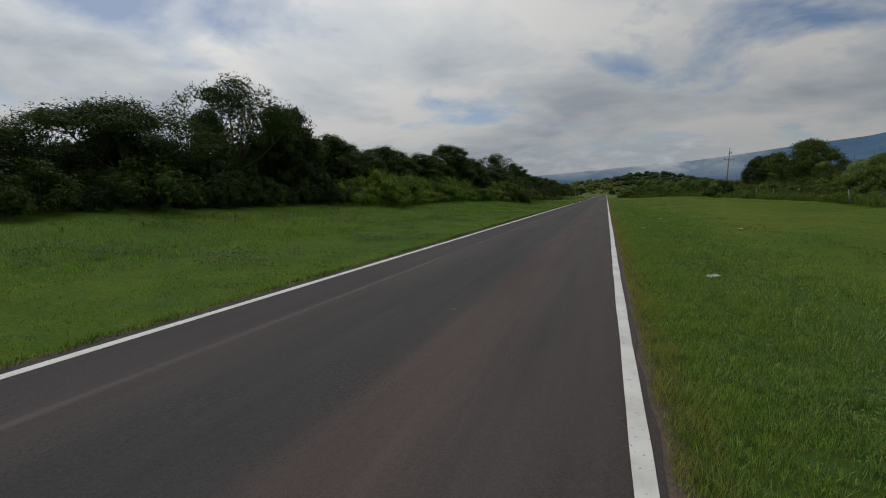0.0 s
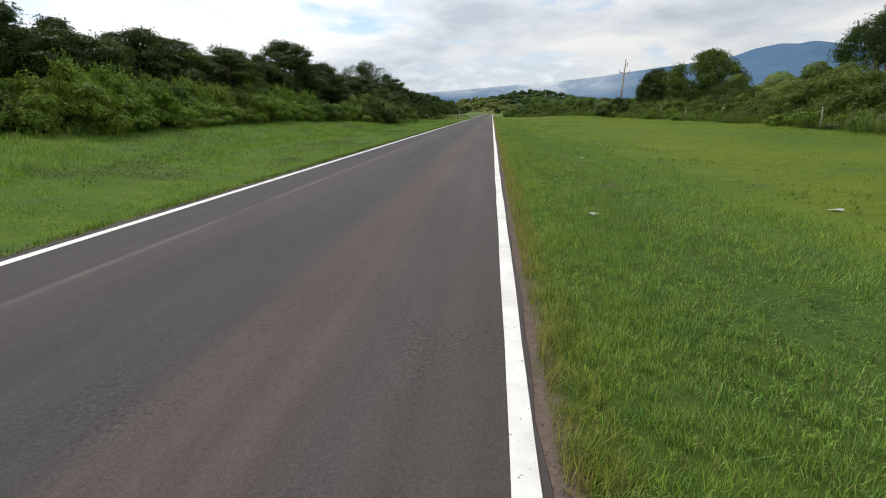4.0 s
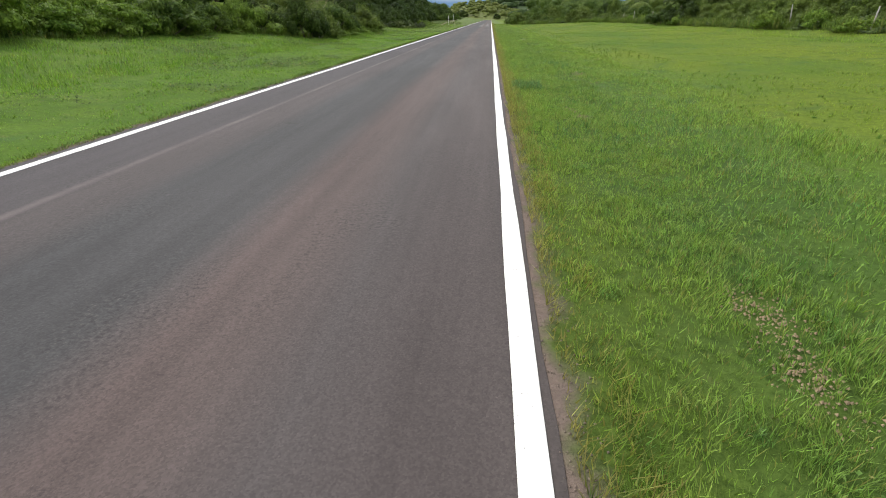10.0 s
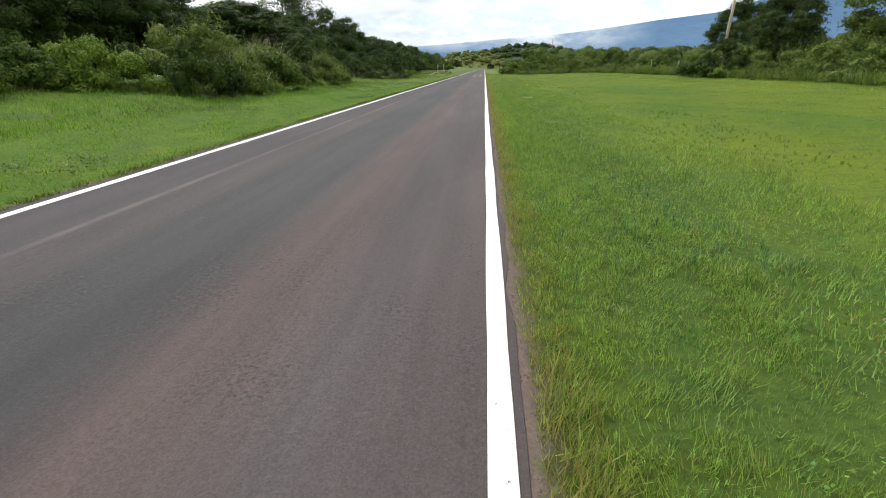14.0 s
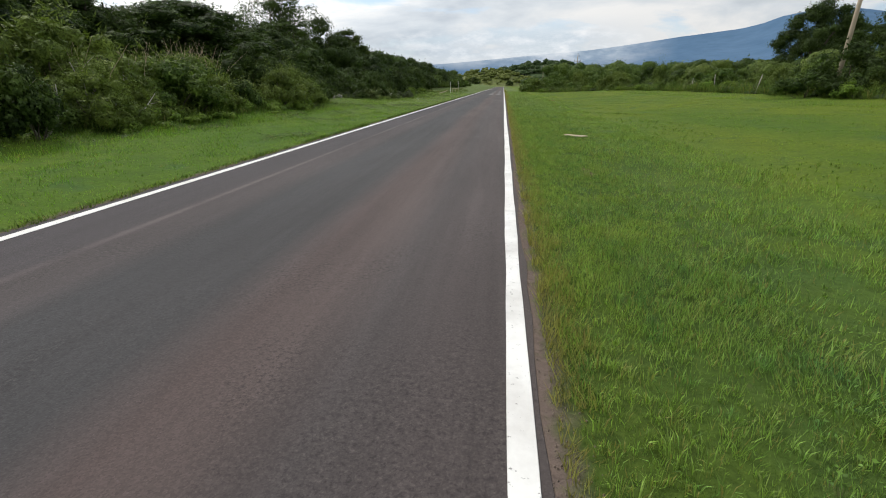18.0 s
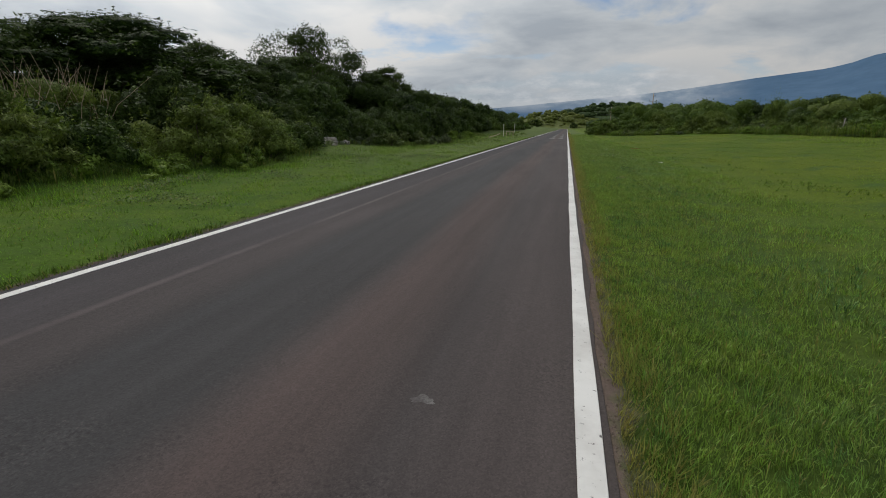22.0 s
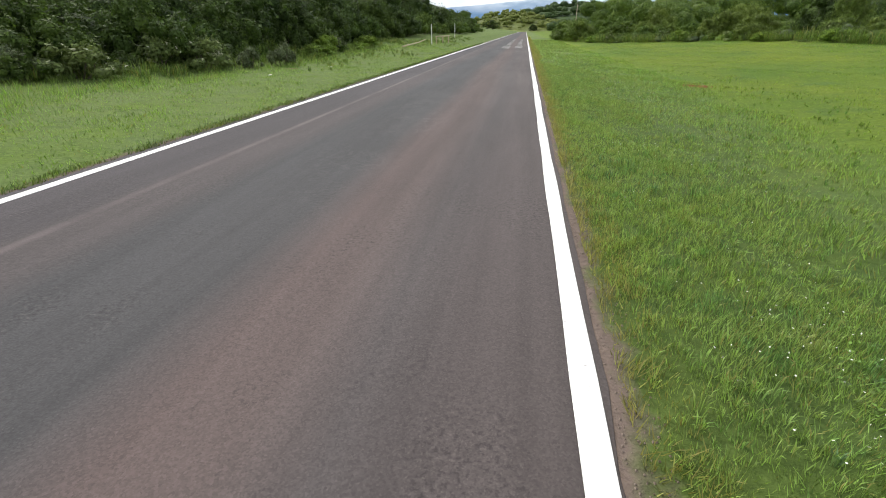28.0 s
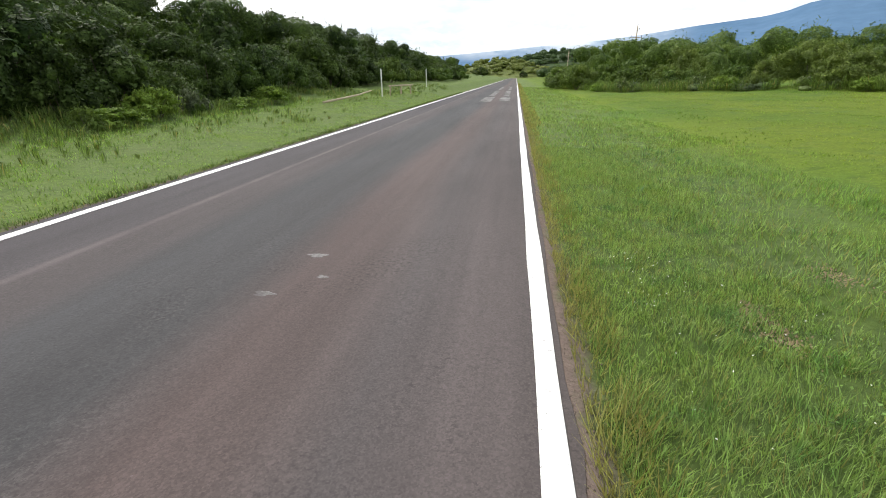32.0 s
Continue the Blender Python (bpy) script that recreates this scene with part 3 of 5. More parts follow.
ROAD_L, ROAD_R, LINE_L, LINE_R = -5.95, 0.115, -5.73, 0.0
ry = axis((-40, 190, 400), (190, 535, 100))
rx = np.array([ROAD_L, -5.5, -3.0, -0.5, ROAD_R])
rng = np.random.default_rng(5)
rv, nr = [], len(rx)
for y in ry:
    jag = 0.012 * math.sin(y * 2.1) + 0.012 * math.sin(y * 5.3 + 1) + rng.uniform(-0.02, 0.02)
    for k, x in enumerate(rx):
        xx = x + (jag if k == nr - 1 else -jag if k == 0 else 0)
        rv.append((xx, y, 0.0 if 0 < k < nr - 1 else -0.006))
for y in ry:                       # the asphalt's broken edges go down into the soil
    rv.append((ROAD_L - 0.05, y, -0.09))
    rv.append((ROAD_R + 0.05, y, -0.09))
base = len(ry) * nr
rf = []
for i in range(len(ry) - 1):
    for k in range(nr - 1):
        rf.append((i * nr + k, i * nr + k + 1, (i + 1) * nr + k + 1, (i + 1) * nr + k))
    rf.append((base + 2 * i, i * nr, (i + 1) * nr, base + 2 * i + 2))
    rf.append((i * nr + nr - 1, base + 2 * i + 1, base + 2 * i + 3, (i + 1) * nr + nr - 1))
road = new("road", mesh_np("road", rv, rf, ASPHALT))
tagged(road, "worn grey and reddish asphalt road with bleached wheel tracks", "road", kind="structure")


def edge_line(x, seed):
    """A painted edge line with a slightly uneven width and real thickness."""
    r = np.random.default_rng(seed)
    ys = axis((-38, 190, 380), (190, 532, 80))
    v, f = [], []
    for y in ys:
        w = 0.071 + 0.004 * math.sin(y * 1.7 + seed) + r.uniform(-0.003, 0.003)
        s = 0.006 * math.sin(y * 0.31 + seed)
        v += [(x + s - w, y, 0.0005), (x + s - w + 0.003, y, 0.0045), (x + s + w - 0.003, y, 0.0045), (x + s + w, y, 0.0005)]
    for i in range(len(ys) - 1):
        for k in range(3):
            f.append((i * 4 + k, i * 4 + k + 1, i * 4 + k + 5, i * 4 + k + 4))
    ob = new("edge_line", mesh_np("edge_line", v, f, PAINT))
    return tagged(ob, "solid white painted line along the road's edge", "road marking", kind="structure")


edge_line(LINE_R, 1)
edge_line(LINE_L, 2)


def faded_mark(x0, x1, y0, y1):
    bm = bm_box((x1 - x0, y1 - y0, 0.004), at=((x0 + x1) / 2, (y0 + y1) / 2, 0.0025))
    return tagged(part("faded_marking", bm, FADED), "worn pale paint patch on the asphalt", "road marking", kind="structure")


for x0, x1, y0, y1 in ((-2.75, -1.95, 156, 164), (-1.45, -0.65, 157, 164), (-2.6, -2.1, 166, 182), (-1.3, -0.8, 166, 182), (-2.5, -2.1, 186, 204), (-1.2, -0.8, 186, 204)):
    faded_mark(x0, x1, y0, y1)

# ---------------------------------------------------------------- far land


def ridge(name, label, mat, pts, dist, depth, rough, seed):
    """A distant ridge: height over bearing, with spurs that run down from the crest."""
    a0, a1 = pts[0][0], pts[-1][0]
    na, nd = 160, 26
    ang = np.linspace(a0, a1, na)
    crest = np.interp(ang, [p[0] for p in pts], [p[1] for p in pts])
    vs = []
    for j in range(nd):
        f = j / (nd - 1)
        d = dist - depth * (1 - f)
        for i, a in enumerate(ang):
            n = noise.fractal(Vector((a * 0.35, f * 3.0, seed)), 1.0, 2.0, 6)
            n2 = noise.fractal(Vector((a * 1.2, f * 1.5, seed + 9)), 1.0, 2.0, 5)
            h = crest[i] * (f ** 1.25) * (1 + rough * 0.5 * n2 * (1 - f)) + crest[i] * rough * (0.5 * n * f * (1 - f) + 0.05 * n)
            t = radians(a)
            vs.append((math.sin(t) * d, math.cos(t) * d, max(h, 0) - 3 + (h if h < 0 else 0)))
    ii = (np.arange(nd - 1)[:, None] * na + np.arange(na - 1)[None, :]).ravel()
    ob = new(name, mesh_np(name, vs, np.stack([ii, ii + 1, ii + na + 1, ii + na], -1), mat, True))
    return tagged(ob, label, "mountain", kind="structure")


ridge("mountain_range", "forested mountain range with haze blue in its colour, under low cloud", MOUNTAIN,
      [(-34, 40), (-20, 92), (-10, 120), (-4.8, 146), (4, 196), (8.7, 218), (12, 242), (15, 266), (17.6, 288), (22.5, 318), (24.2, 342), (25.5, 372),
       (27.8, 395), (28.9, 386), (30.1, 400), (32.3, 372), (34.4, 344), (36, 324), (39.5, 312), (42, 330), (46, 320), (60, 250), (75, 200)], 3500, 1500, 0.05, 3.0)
ridge("mountain_range_far", "far mountain range with pale haze put in its colour", MOUNTAIN_FAR,
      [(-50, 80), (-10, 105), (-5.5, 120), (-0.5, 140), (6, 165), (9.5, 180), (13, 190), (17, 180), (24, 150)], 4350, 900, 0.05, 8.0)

def mat_cloud():
    """Thin low cloud: bright where it is dense, clear where it frays out."""
    m = Mat("low_cloud", 1.0, 0.0)
    x, y, z = m.xyz()
    n = m.noise(0.0068, 6, 0.6, m.scale((1.0, 1.0, 2.6)))
    band = m.ramp(m.math("DIVIDE", z, 280.0), [(0.20, 0.0), (0.46, 0.85), (0.70, 0.9), (1.0, 0.0)])
    ends = m.ramp(m.math("DIVIDE", m.math("ADD", x, 660.0), 1600.0), [(0.0, 0.0), (0.25, 1.0), (0.60, 1.0), (0.84, 0.0)])
    dense = m.math("MULTIPLY", m.math("MULTIPLY", band, ends), m.ramp(n, [(0.34, 0.45), (0.56, 1.0)]))
    # the cloud's daylight is put in as glow of the sheet itself
    glow = m.t.nodes.new("ShaderNodeEmission")
    m.put(m.mix(m.ramp(n, [(0.45, 0.0), (0.68, 1.0)]), (0.50, 0.58, 0.66), (0.80, 0.83, 0.86)), glow.inputs["Color"])
    clear = m.t.nodes.new("ShaderNodeBsdfTransparent")
    both = m.t.nodes.new("ShaderNodeMixShader")
    m.put(dense, both.inputs[0])
    m.t.links.new(clear.outputs[0], both.inputs[1]), m.t.links.new(glow.outputs[0], both.inputs[2])
    m.t.links.new(both.outputs[0], m.t.nodes["Material Output"].inputs["Surface"])
    return m.m


cv = [(math.sin(radians(a)) * 2300, math.cos(radians(a)) * 2300, z) for z in (45, 105, 165, 225, 285) for a in np.linspace(-18, 26, 45)]
ci = (np.arange(4)[:, None] * 45 + np.arange(44)[None, :]).ravel()
tagged(new("cloud_bank", mesh_np("cloud_bank", cv, np.stack([ci, ci + 1, ci + 46, ci + 45], -1), mat_cloud(), True)),
       "low white cloud drifting along far mountains", "cloud", kind="structure")

# ---------------------------------------------------------------- trees and bushes


def branch_path(rng, a, b, bend, n=5):
    a, b = np.array(a, float), np.array(b, float)
    k = rng.normal(0, bend, 3)
    return [tuple(a + (b - a) * t + k * math.sin(math.pi * t) + np.array((0, 0, bend * 0.4 * math.sin(math.pi * t)))) for t in np.linspace(0, 1, n)]


def build_tree(seed, height, spread, leaf_mat, dome=0.5, gaps=0.25, per=230, leaf=0.21, low=0.3, count=58, label=""):
    """A broad tree: tapered trunk, limbs that fork, and a crown of leaf sprays in many clumps with gaps between."""
    rng = np.random.default_rng(seed)
    root = thing("tree", pose(0, 0, 0), label or "broad dark green tree with a domed crown above a thicket", "tree")
    fork = height * rng.uniform(0.2, 0.3) if low < 0.4 else height * 0.22
    lean = rng.normal(0, 0.03 * height, 2)
    r0 = 0.018 * height + 0.06
    trunk = [(0, 0, -0.3), (lean[0] * 0.3, lean[1] * 0.3, fork * 0.5), (lean[0], lean[1], fork)]
    vs, fs = tube(trunk, [r0 * 1.35, r0, r0 * 0.8], 8)
    part_np("trunk", vs, fs, BARK, root, smooth=True)
    # clumps over a rounded dome that comes down to its skirt, some inside it, then limbs that reach for some of them
    blobs = []
    z0 = height * low
    swell = rng.uniform(0, 6.28, 3)
    for i in range(count):
        w = i * 2.39996 + rng.uniform(-0.4, 0.4)
        s = (i + 0.5) / count
        s = min(1.0, max(0.02, 1 - (1 - s) ** dome + rng.uniform(-0.05, 0.05)))
        rho = math.sqrt(max(0.0, 1 - s ** 2.2)) * (0.78 + 0.22 * min(1.0, s / 0.3))
        rho *= 1 + 0.13 * math.sin(2 * w + swell[0]) + 0.10 * math.sin(3 * w + swell[1])
        deep = 1.0 if i % 4 else rng.uniform(0.35, 0.7)
        r = spread * rng.uniform(0.17, 0.30)
        reach = max(0.0, spread * rho * deep - r * 0.75)
        z = z0 + (height - z0) * s * (0.93 + 0.07 * math.sin(w * 2 + swell[2])) - r * 0.75 * s
        blobs.append(((lean[0] + reach * math.cos(w), lean[1] + reach * math.sin(w), max(z, r * 0.4)), (r * rng.uniform(0.9, 1.1), r, r * rng.uniform(0.62, 0.85))))
    tall = height / max(c[2] + r[2] * 1.05 for c, r in blobs)
    blobs = [((c[0], c[1], c[2] * tall), r) for c, r in blobs]
    order = rng.permutation(len(blobs))
    for i in range(9):
        end = np.array(blobs[order[i]][0])
        p = branch_path(rng, trunk[-1], end, 0.04 * height)
        lv, lf = tube(p, list(np.linspace(r0 * 0.55, r0 * 0.16, 5)), 6)
        near = sorted(blobs, key=lambda c: float(np.linalg.norm(np.array(c[0]) - end)))[1:4]
        for c in near:
            bv, bf = tube(branch_path(rng, p[3], c[0], 0.02 * height, 4), list(np.linspace(r0 * 0.2, r0 * 0.06, 4)), 4)
            lf += [tuple(x + len(lv) for x in f) for f in bf]
            lv += bv
        part_np("limb", lv, lf, BARK, root, smooth=True)
    lv, lf = foliage(rng, blobs, per, leaf, 0.75, 0.2, 0.66, 1 - gaps, under=0.55, shoots=60, reach=0.4)
    part_np("crown", lv, lf, leaf_mat, root, smooth=True)
    return root


def build_bush(seed, height, spread, leaf_mat, per=270, leaf=0.17, stems=5, slim=0.75, label="", spiky=0.0):
    rng = np.random.default_rng(seed)
    root = thing("bush", pose(0, 0, 0), label or "dense green bush at the edge of a grass verge", "bush")
    blobs = []
    for i in range(26):
        w, q = rng.uniform(0, 2 * math.pi), rng.uniform(0, 1) ** 0.6
        r = rng.uniform(0.17, 0.32)
        env = height * (1 - 0.55 * q ** 2.5) * rng.uniform(0.85, 1.0)
        rz = min(height * r * 0.75, env * 0.5)
        z = env - rz if i % 2 else rng.uniform(0.25, 0.6) * env
        blobs.append(((spread * 0.75 * q * math.cos(w), spread * 0.75 * q * math.sin(w), max(z, rz * 0.75)), (spread * r, spread * r, rz)))
    for i in range(stems):
        e = blobs[i * 3 + 1][0]
        bv, bf = tube(branch_path(rng, (e[0] * 0.15, e[1] * 0.15, -0.15), e, 0.08, 5), list(np.linspace(0.035, 0.01, 5)), 4)
        part_np("stem", bv, bf, BARK, root)
    lv, lf = foliage(rng, blobs, per, leaf, slim, 0.15 if not spiky else -0.4, 0.62, 1.0, 0.5 + spiky, shoots=26 if not spiky else 60, reach=0.16 * height if not spiky else 0.3 * height)
    part_np("foliage", lv, lf, leaf_mat, root, smooth=True)
    return root


trees = [build_tree(11, 10, 5.2, LEAF_SHADED, 0.95, 0.12, low=0.18), build_tree(12, 10, 6.0, LEAF_SHADED, 1.0, 0.8, per=190, low=0.42, count=40, label="airy dark green tree with sky showing between its boughs"),
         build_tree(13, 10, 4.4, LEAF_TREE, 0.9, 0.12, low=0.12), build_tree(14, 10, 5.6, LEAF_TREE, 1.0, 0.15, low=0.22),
         build_tree(15, 10, 7.0, LEAF_SHADED, 1.05, 0.75, per=190, low=0.42, count=48, label="flat-crowned dark green tree with open boughs under the canopy"),
         build_tree(16, 10, 5.2, LEAF_SHADED, 1.0, 0.1, low=0.26),
         build_tree(17, 10, 5.6, LEAF_BUSH, 0.95, 0.4, low=0.2, count=62, label="rounded olive green tree with an open leafy crown")]
bushes = {
    "dark": [build_bush(31, 3, 1.9, LEAF_SHADED), build_bush(32, 3, 2.2, LEAF_TREE)],
    "green": [build_bush(33, 2.2, 1.7, LEAF_BUSH), build_bush(34, 2.2, 1.9, LEAF_BUSH)],
    "vine": [build_bush(35, 1.6, 1.9, LEAF_VINE, per=400, leaf=0.13, slim=0.9, label="low mound of bright green creeper at the foot of trees"),
             build_bush(36, 1.6, 2.2, LEAF_VINE, per=400, leaf=0.13, slim=0.9, label="low mound of bright green creeper at the foot of trees")],
    "olive": [build_bush(37, 2.4, 1.9, LEAF_OLIVE, per=370, leaf=0.22, slim=0.28, spiky=0.5, label="feathery olive green shrub on a bank"),
              build_bush(38, 2.4, 2.2, LEAF_OLIVE, per=370, leaf=0.22, slim=0.28, spiky=0.5, label="feathery olive green shrub on a bank")],
    "sage": [build_bush(41, 1.3, 0.9, LEAF_SAGE, per=480, leaf=0.14, slim=0.4, label="grey-green shrub at the edge of a thicket"), build_bush(42, 1.3, 1.0, LEAF_SAGE, per=480, leaf=0.14, slim=0.4, label="grey-green shrub at the edge of a thicket")],
    "weed": [build_bush(39, 1.1, 0.9, LEAF_FLOWER, per=480, leaf=0.12, label="pale flowering weed clump at the grass edge"),
             build_bush(40, 1.1, 1.1, LEAF_FLOWER, per=480, leaf=0.12, label="pale flowering weed clump at the grass edge")],
}
used = set()


def place(proto, x, y, sx, sz, turn, label="", group="", dz=0.0):
    """Stands a copy of a plant on the ground; the first one placed is the plant itself."""
    m = pose(x, y, float(ground_z(x, y)) + dz, 0, 0, turn) @ Matrix.Diagonal((sx, sx, sz, 1))
    if proto.name in used:
        ob = copy_thing(proto, m @ Matrix.Diagonal([1 / s for s in proto.scale] + [1]))
    else:
        used.add(proto.name)
        ob = proto
        ob.matrix_basis = m
    return tagged(ob, label, "", group)


rng = np.random.default_rng(77)
# the trees whose outlines stand out: x, y, height, half width, kind
KEY_TREES = [
    (-25, 18.5, 6.9, 5.4, 4), (-26, 28.5, 10.4, 4.6, 1), (-25, 33.5, 9.0, 3.6, 0), (-26, 41, 7.6, 4.6, 5), (-26, 52, 7.6, 4.2, 0), (-25, 62, 7.4, 4.0, 2),
    (-27, 79.8, 10.6, 5.6, 0), (-29, 70, 7.6, 4.5, 3), (-26, 90, 8.9, 4.6, 0), (-26, 106, 7.9, 7.6, 5), (-27, 97, 8.0, 4.6, 0),
    (-31.8, 139, 13.9, 6.8, 1), (-26, 113.5, 7.7, 4.8, 0), (-26, 121, 7.5, 4.8, 5), (-27, 153.4, 10.7, 4.6, 2), (-27, 129, 9.0, 4.6, 2), (-26, 144, 9.0, 4.6, 0), (-28, 165, 8.6, 4.6, 0), (-28, 178, 8.4, 4.6, 3),
    (-27, 46.5, 7.2, 4.4, 3), (-27, 57, 7.5, 4.4, 2), (-28, 66, 7.3, 4.4, 0), (-28, 74, 8.2, 4.4, 3),
    (-28, 9, 5.6, 5.5, 0), (-26, -2, 6.0, 5.5, 3),
    (26.4, 104.3, 9.0, 3.6, 5), (30.4, 93, 10.8, 5.6, 6), (37.8, 136, 11.8, 4.8, 5), (44, 141, 11.0, 5.0, 3), (57, 99, 18.0, 6.5, 4),
    (-20, 420, 7.0, 5.0, 2), (5, 548, 6.0, 4.0, 0), (-48, 200, 9.5, 5.0, 2), (-30, 190, 8.8, 4.8, 1),
]
for x, y, h, w, k in KEY_TREES:
    base_w = (5.2, 6.0, 4.4, 5.6, 7.0, 5.2, 5.6)[k]
    place(trees[k], x, y, w / base_w, (h - float(ground_z(x, y))) / 10, float(rng.uniform(0, 360)), group="roadside trees")


def left_edge(y):
    """How far out the thicket on the road's far side begins."""
    return float(np.interp(y, [0, 11, 33, 41, 52, 60, 68, 75, 79, 84, 90, 103, 108, 111, 116, 120, 137, 143, 151, 166, 200, 243, 340],
                           [-18.5, -18.2, -18.4, -18.0, -18.9, -19.3, -18.6, -18.4, -15.0, -13.4, -13.9, -13.3, -15.0, -16.4, -16.4, -13.4, -12.6, -12.6, -13.0, -13.4, -13.6, -12.5, -20]))


def right_edge(y):
    return float(np.interp(y, [30, 40, 50, 57, 85, 120, 147, 153, 160, 165, 171, 187, 230, 330], [16.5, 17, 18.5, 19.5, 19.5, 20.5, 19.5, 18, 14, 11, 8, 6.0, 7.5, 12]))


def row(side, kinds, y0, y1, step, back, h, group, spread=1.0, seed=0):
    r = np.random.default_rng(seed)
    y = y0
    while y < y1:
        edge = left_edge(y) if side < 0 else right_edge(y)
        kind = kinds[int(r.integers(len(kinds)))]
        p = bushes[kind][int(r.integers(2))]
        hh = h * r.uniform(0.62, 1.4)
        base_h = {"dark": 3, "green": 2.2, "vine": 1.6, "olive": 2.4, "weed": 1.1, "sage": 1.3}[kind]
        x = edge + side * (back + r.uniform(-0.7, 0.9))
        place(p, x, y, spread * hh / base_h * r.uniform(0.9, 1.25) if kind != "vine" else spread * r.uniform(0.9, 1.3), hh / base_h, float(r.uniform(0, 360)), group=group)
        y += step * r.uniform(0.7, 1.3)


LEFT, RIGHT = "bushes along the far thicket", "bushes along the field's thicket"
row(-1, ["dark"], 4, 34, 2.3, 2.4, 1.6, LEFT, seed=1)
row(-1, ["vine", "vine", "vine", "green"], 36, 78, 2.3, 0.9, 1.9, LEFT, seed=10)
row(-1, ["dark", "olive", "olive", "green"], 80, 112, 2.1, 0.9, 1.9, LEFT, seed=2)
row(-1, ["weed", "green", "dark", "dark"], 113, 127, 1.7, 0.7, 1.1, LEFT, seed=3)
row(-1, ["dark"], 118, 152, 2.2, 2.6, 2.8, LEFT, 0.9, seed=17)
row(-1, ["vine", "green"], 128, 152, 1.9, 0.6, 0.9, LEFT, 0.55, seed=18)
row(-1, ["green", "dark"], 153, 250, 4.4, 1.5, 2.6, LEFT, seed=4)
row(-1, ["dark"], 2, 36, 3.0, 3.6, 2.4, LEFT, seed=5)
row(-1, ["vine", "green", "vine"], 37, 79, 2.7, 3.2, 2.7, LEFT, seed=25)
row(-1, ["dark", "dark", "olive"], 80, 118, 2.8, 3.4, 2.9, LEFT, seed=6)
row(-1, ["dark"], 118, 250, 5.0, 5.0, 4.0, LEFT, seed=7)
row(1, ["weed", "green", "vine"], 36, 175, 3.0, 0.5, 1.0, RIGHT, 0.6, seed=11)
row(1, ["green", "olive", "olive"], 32, 180, 3.8, 2.6, 1.8, RIGHT, seed=12)
row(1, ["olive", "olive", "green", "dark"], 32, 196, 5.2, 5.6, 2.9, RIGHT, seed=13)
row(1, ["green", "olive"], 182, 250, 4.4, 0.8, 2.6, RIGHT, seed=15)
# single plants that stand out
place(bushes["dark"][1], -14.2, 79.6, 0.85, 1.15, 40, "dark rounded bush standing out from a creeper bank", LEFT)
place(bushes["dark"][0], -13.4, 80.6, 0.55, 0.7, 100, group=LEFT)
for x, y, s in ((-11.9, 128.6, 0.9), (-12.6, 127.0, 0.7), (-13.3, 140.0, 0.9), (-15.0, 118.4, 0.8)):
    place(bushes["sage"][int(y) % 2], x, y, s, s * 1.1, y * 50, group=LEFT)
place(bushes["dark"][0], 20.4, 101.0, 1.25, 1.1, 70, "dark rounded bush at the foot of a pole", RIGHT)
place(bushes["dark"][1], 18.9, 102.6, 0.9, 0.75, 160, group=RIGHT)
place(bushes["olive"][1], 24.2, 150.6, 0.8, 1.75, 10, "tall spiky shrub rising above a thicket", RIGHT)
for kind in bushes.values():
    for p in kind:
        if p.name not in used:
            place(p, -24, 200, 1, 1, 0)


def bank(name, label, mat, edge, y0, y1, deep, height, count, size, seed, leaf, per, start=0.0, side=-1):
    """A continuous bank of creepers or shrubs that climbs from the grass edge back to the trees."""
    r = np.random.default_rng(seed)
    blobs = []
    for i in range(count):
        y, f = r.uniform(y0, y1), r.uniform(0, 1)
        x = edge(y) + side * (start + deep * f)
        top = height * (0.22 + 0.78 * math.sin(min(1.0, f * 1.25) * math.pi / 2)) * (0.75 + 0.5 * float(soft_noise(np.array(x), np.array(y), 3.4, seed)))
        s = size * r.uniform(0.6, 1.3)
        half = min(s * 0.8, top * 0.5)
        blobs.append(((x, y, float(ground_z(x, y)) + top * r.uniform(0.55, 1.0) - half), (s, s, half)))
    v, f = foliage(r, blobs, per, leaf, 0.8, 0.25, 0.75, shoots=count * 2, reach=0.45)
    return tagged(part_np(name, v, f, mat, smooth=True), label, "creepers" if "creeper" in name else "weeds" if "weed" in name else "shrubs", kind="stuff")


def far_wood(name, label, mat, count, bounds, height, size, seed, lie=None, leaf=None, per=None):
    """A wood or thicket whose plants cannot be told apart: clumps of leaves spread over the land, up to height(y)."""
    r = np.random.default_rng(seed)
    blobs = []
    for i in range(count):
        x, y = r.uniform(bounds[0], bounds[1]), r.uniform(bounds[2], bounds[3])
        z = lie(x, y) if lie else float(ground_z(x, y))
        s = size * r.uniform(0.6, 1.3)
        hh = (height(y) - z if callable(height) else height) * r.uniform(0.15, 1.0) ** 0.75
        half = min(s * 0.7, hh * 0.5)
        blobs.append(((x, y, z + hh - half), (s, s, half)))
    v, f = foliage(r, blobs, per or 26 / size, leaf or size * 0.3, 0.8, 0.1, 0.85)
    ob = part_np(name, v, f, mat, smooth=True)
    return tagged(ob, label, "woods", kind="stuff")


def left_top(y):
    return float(np.interp(y, [0, 14, 17, 30, 38, 60, 72, 80, 88, 104, 116, 140, 160, 200, 340], [4.9, 5.0, 5.0, 5.9, 6.6, 6.6, 6.1, 6.8, 7.0, 7.0, 6.6, 7.6, 8.0, 8.2, 8.8]))


def right_top(y):
    return float(np.interp(y, [30, 74, 90, 104, 128, 145, 165, 196, 226, 330], [6.2, 6.2, 5.6, 5.0, 5.0, 5.5, 6.0, 7.6, 8.3, 11.0]))


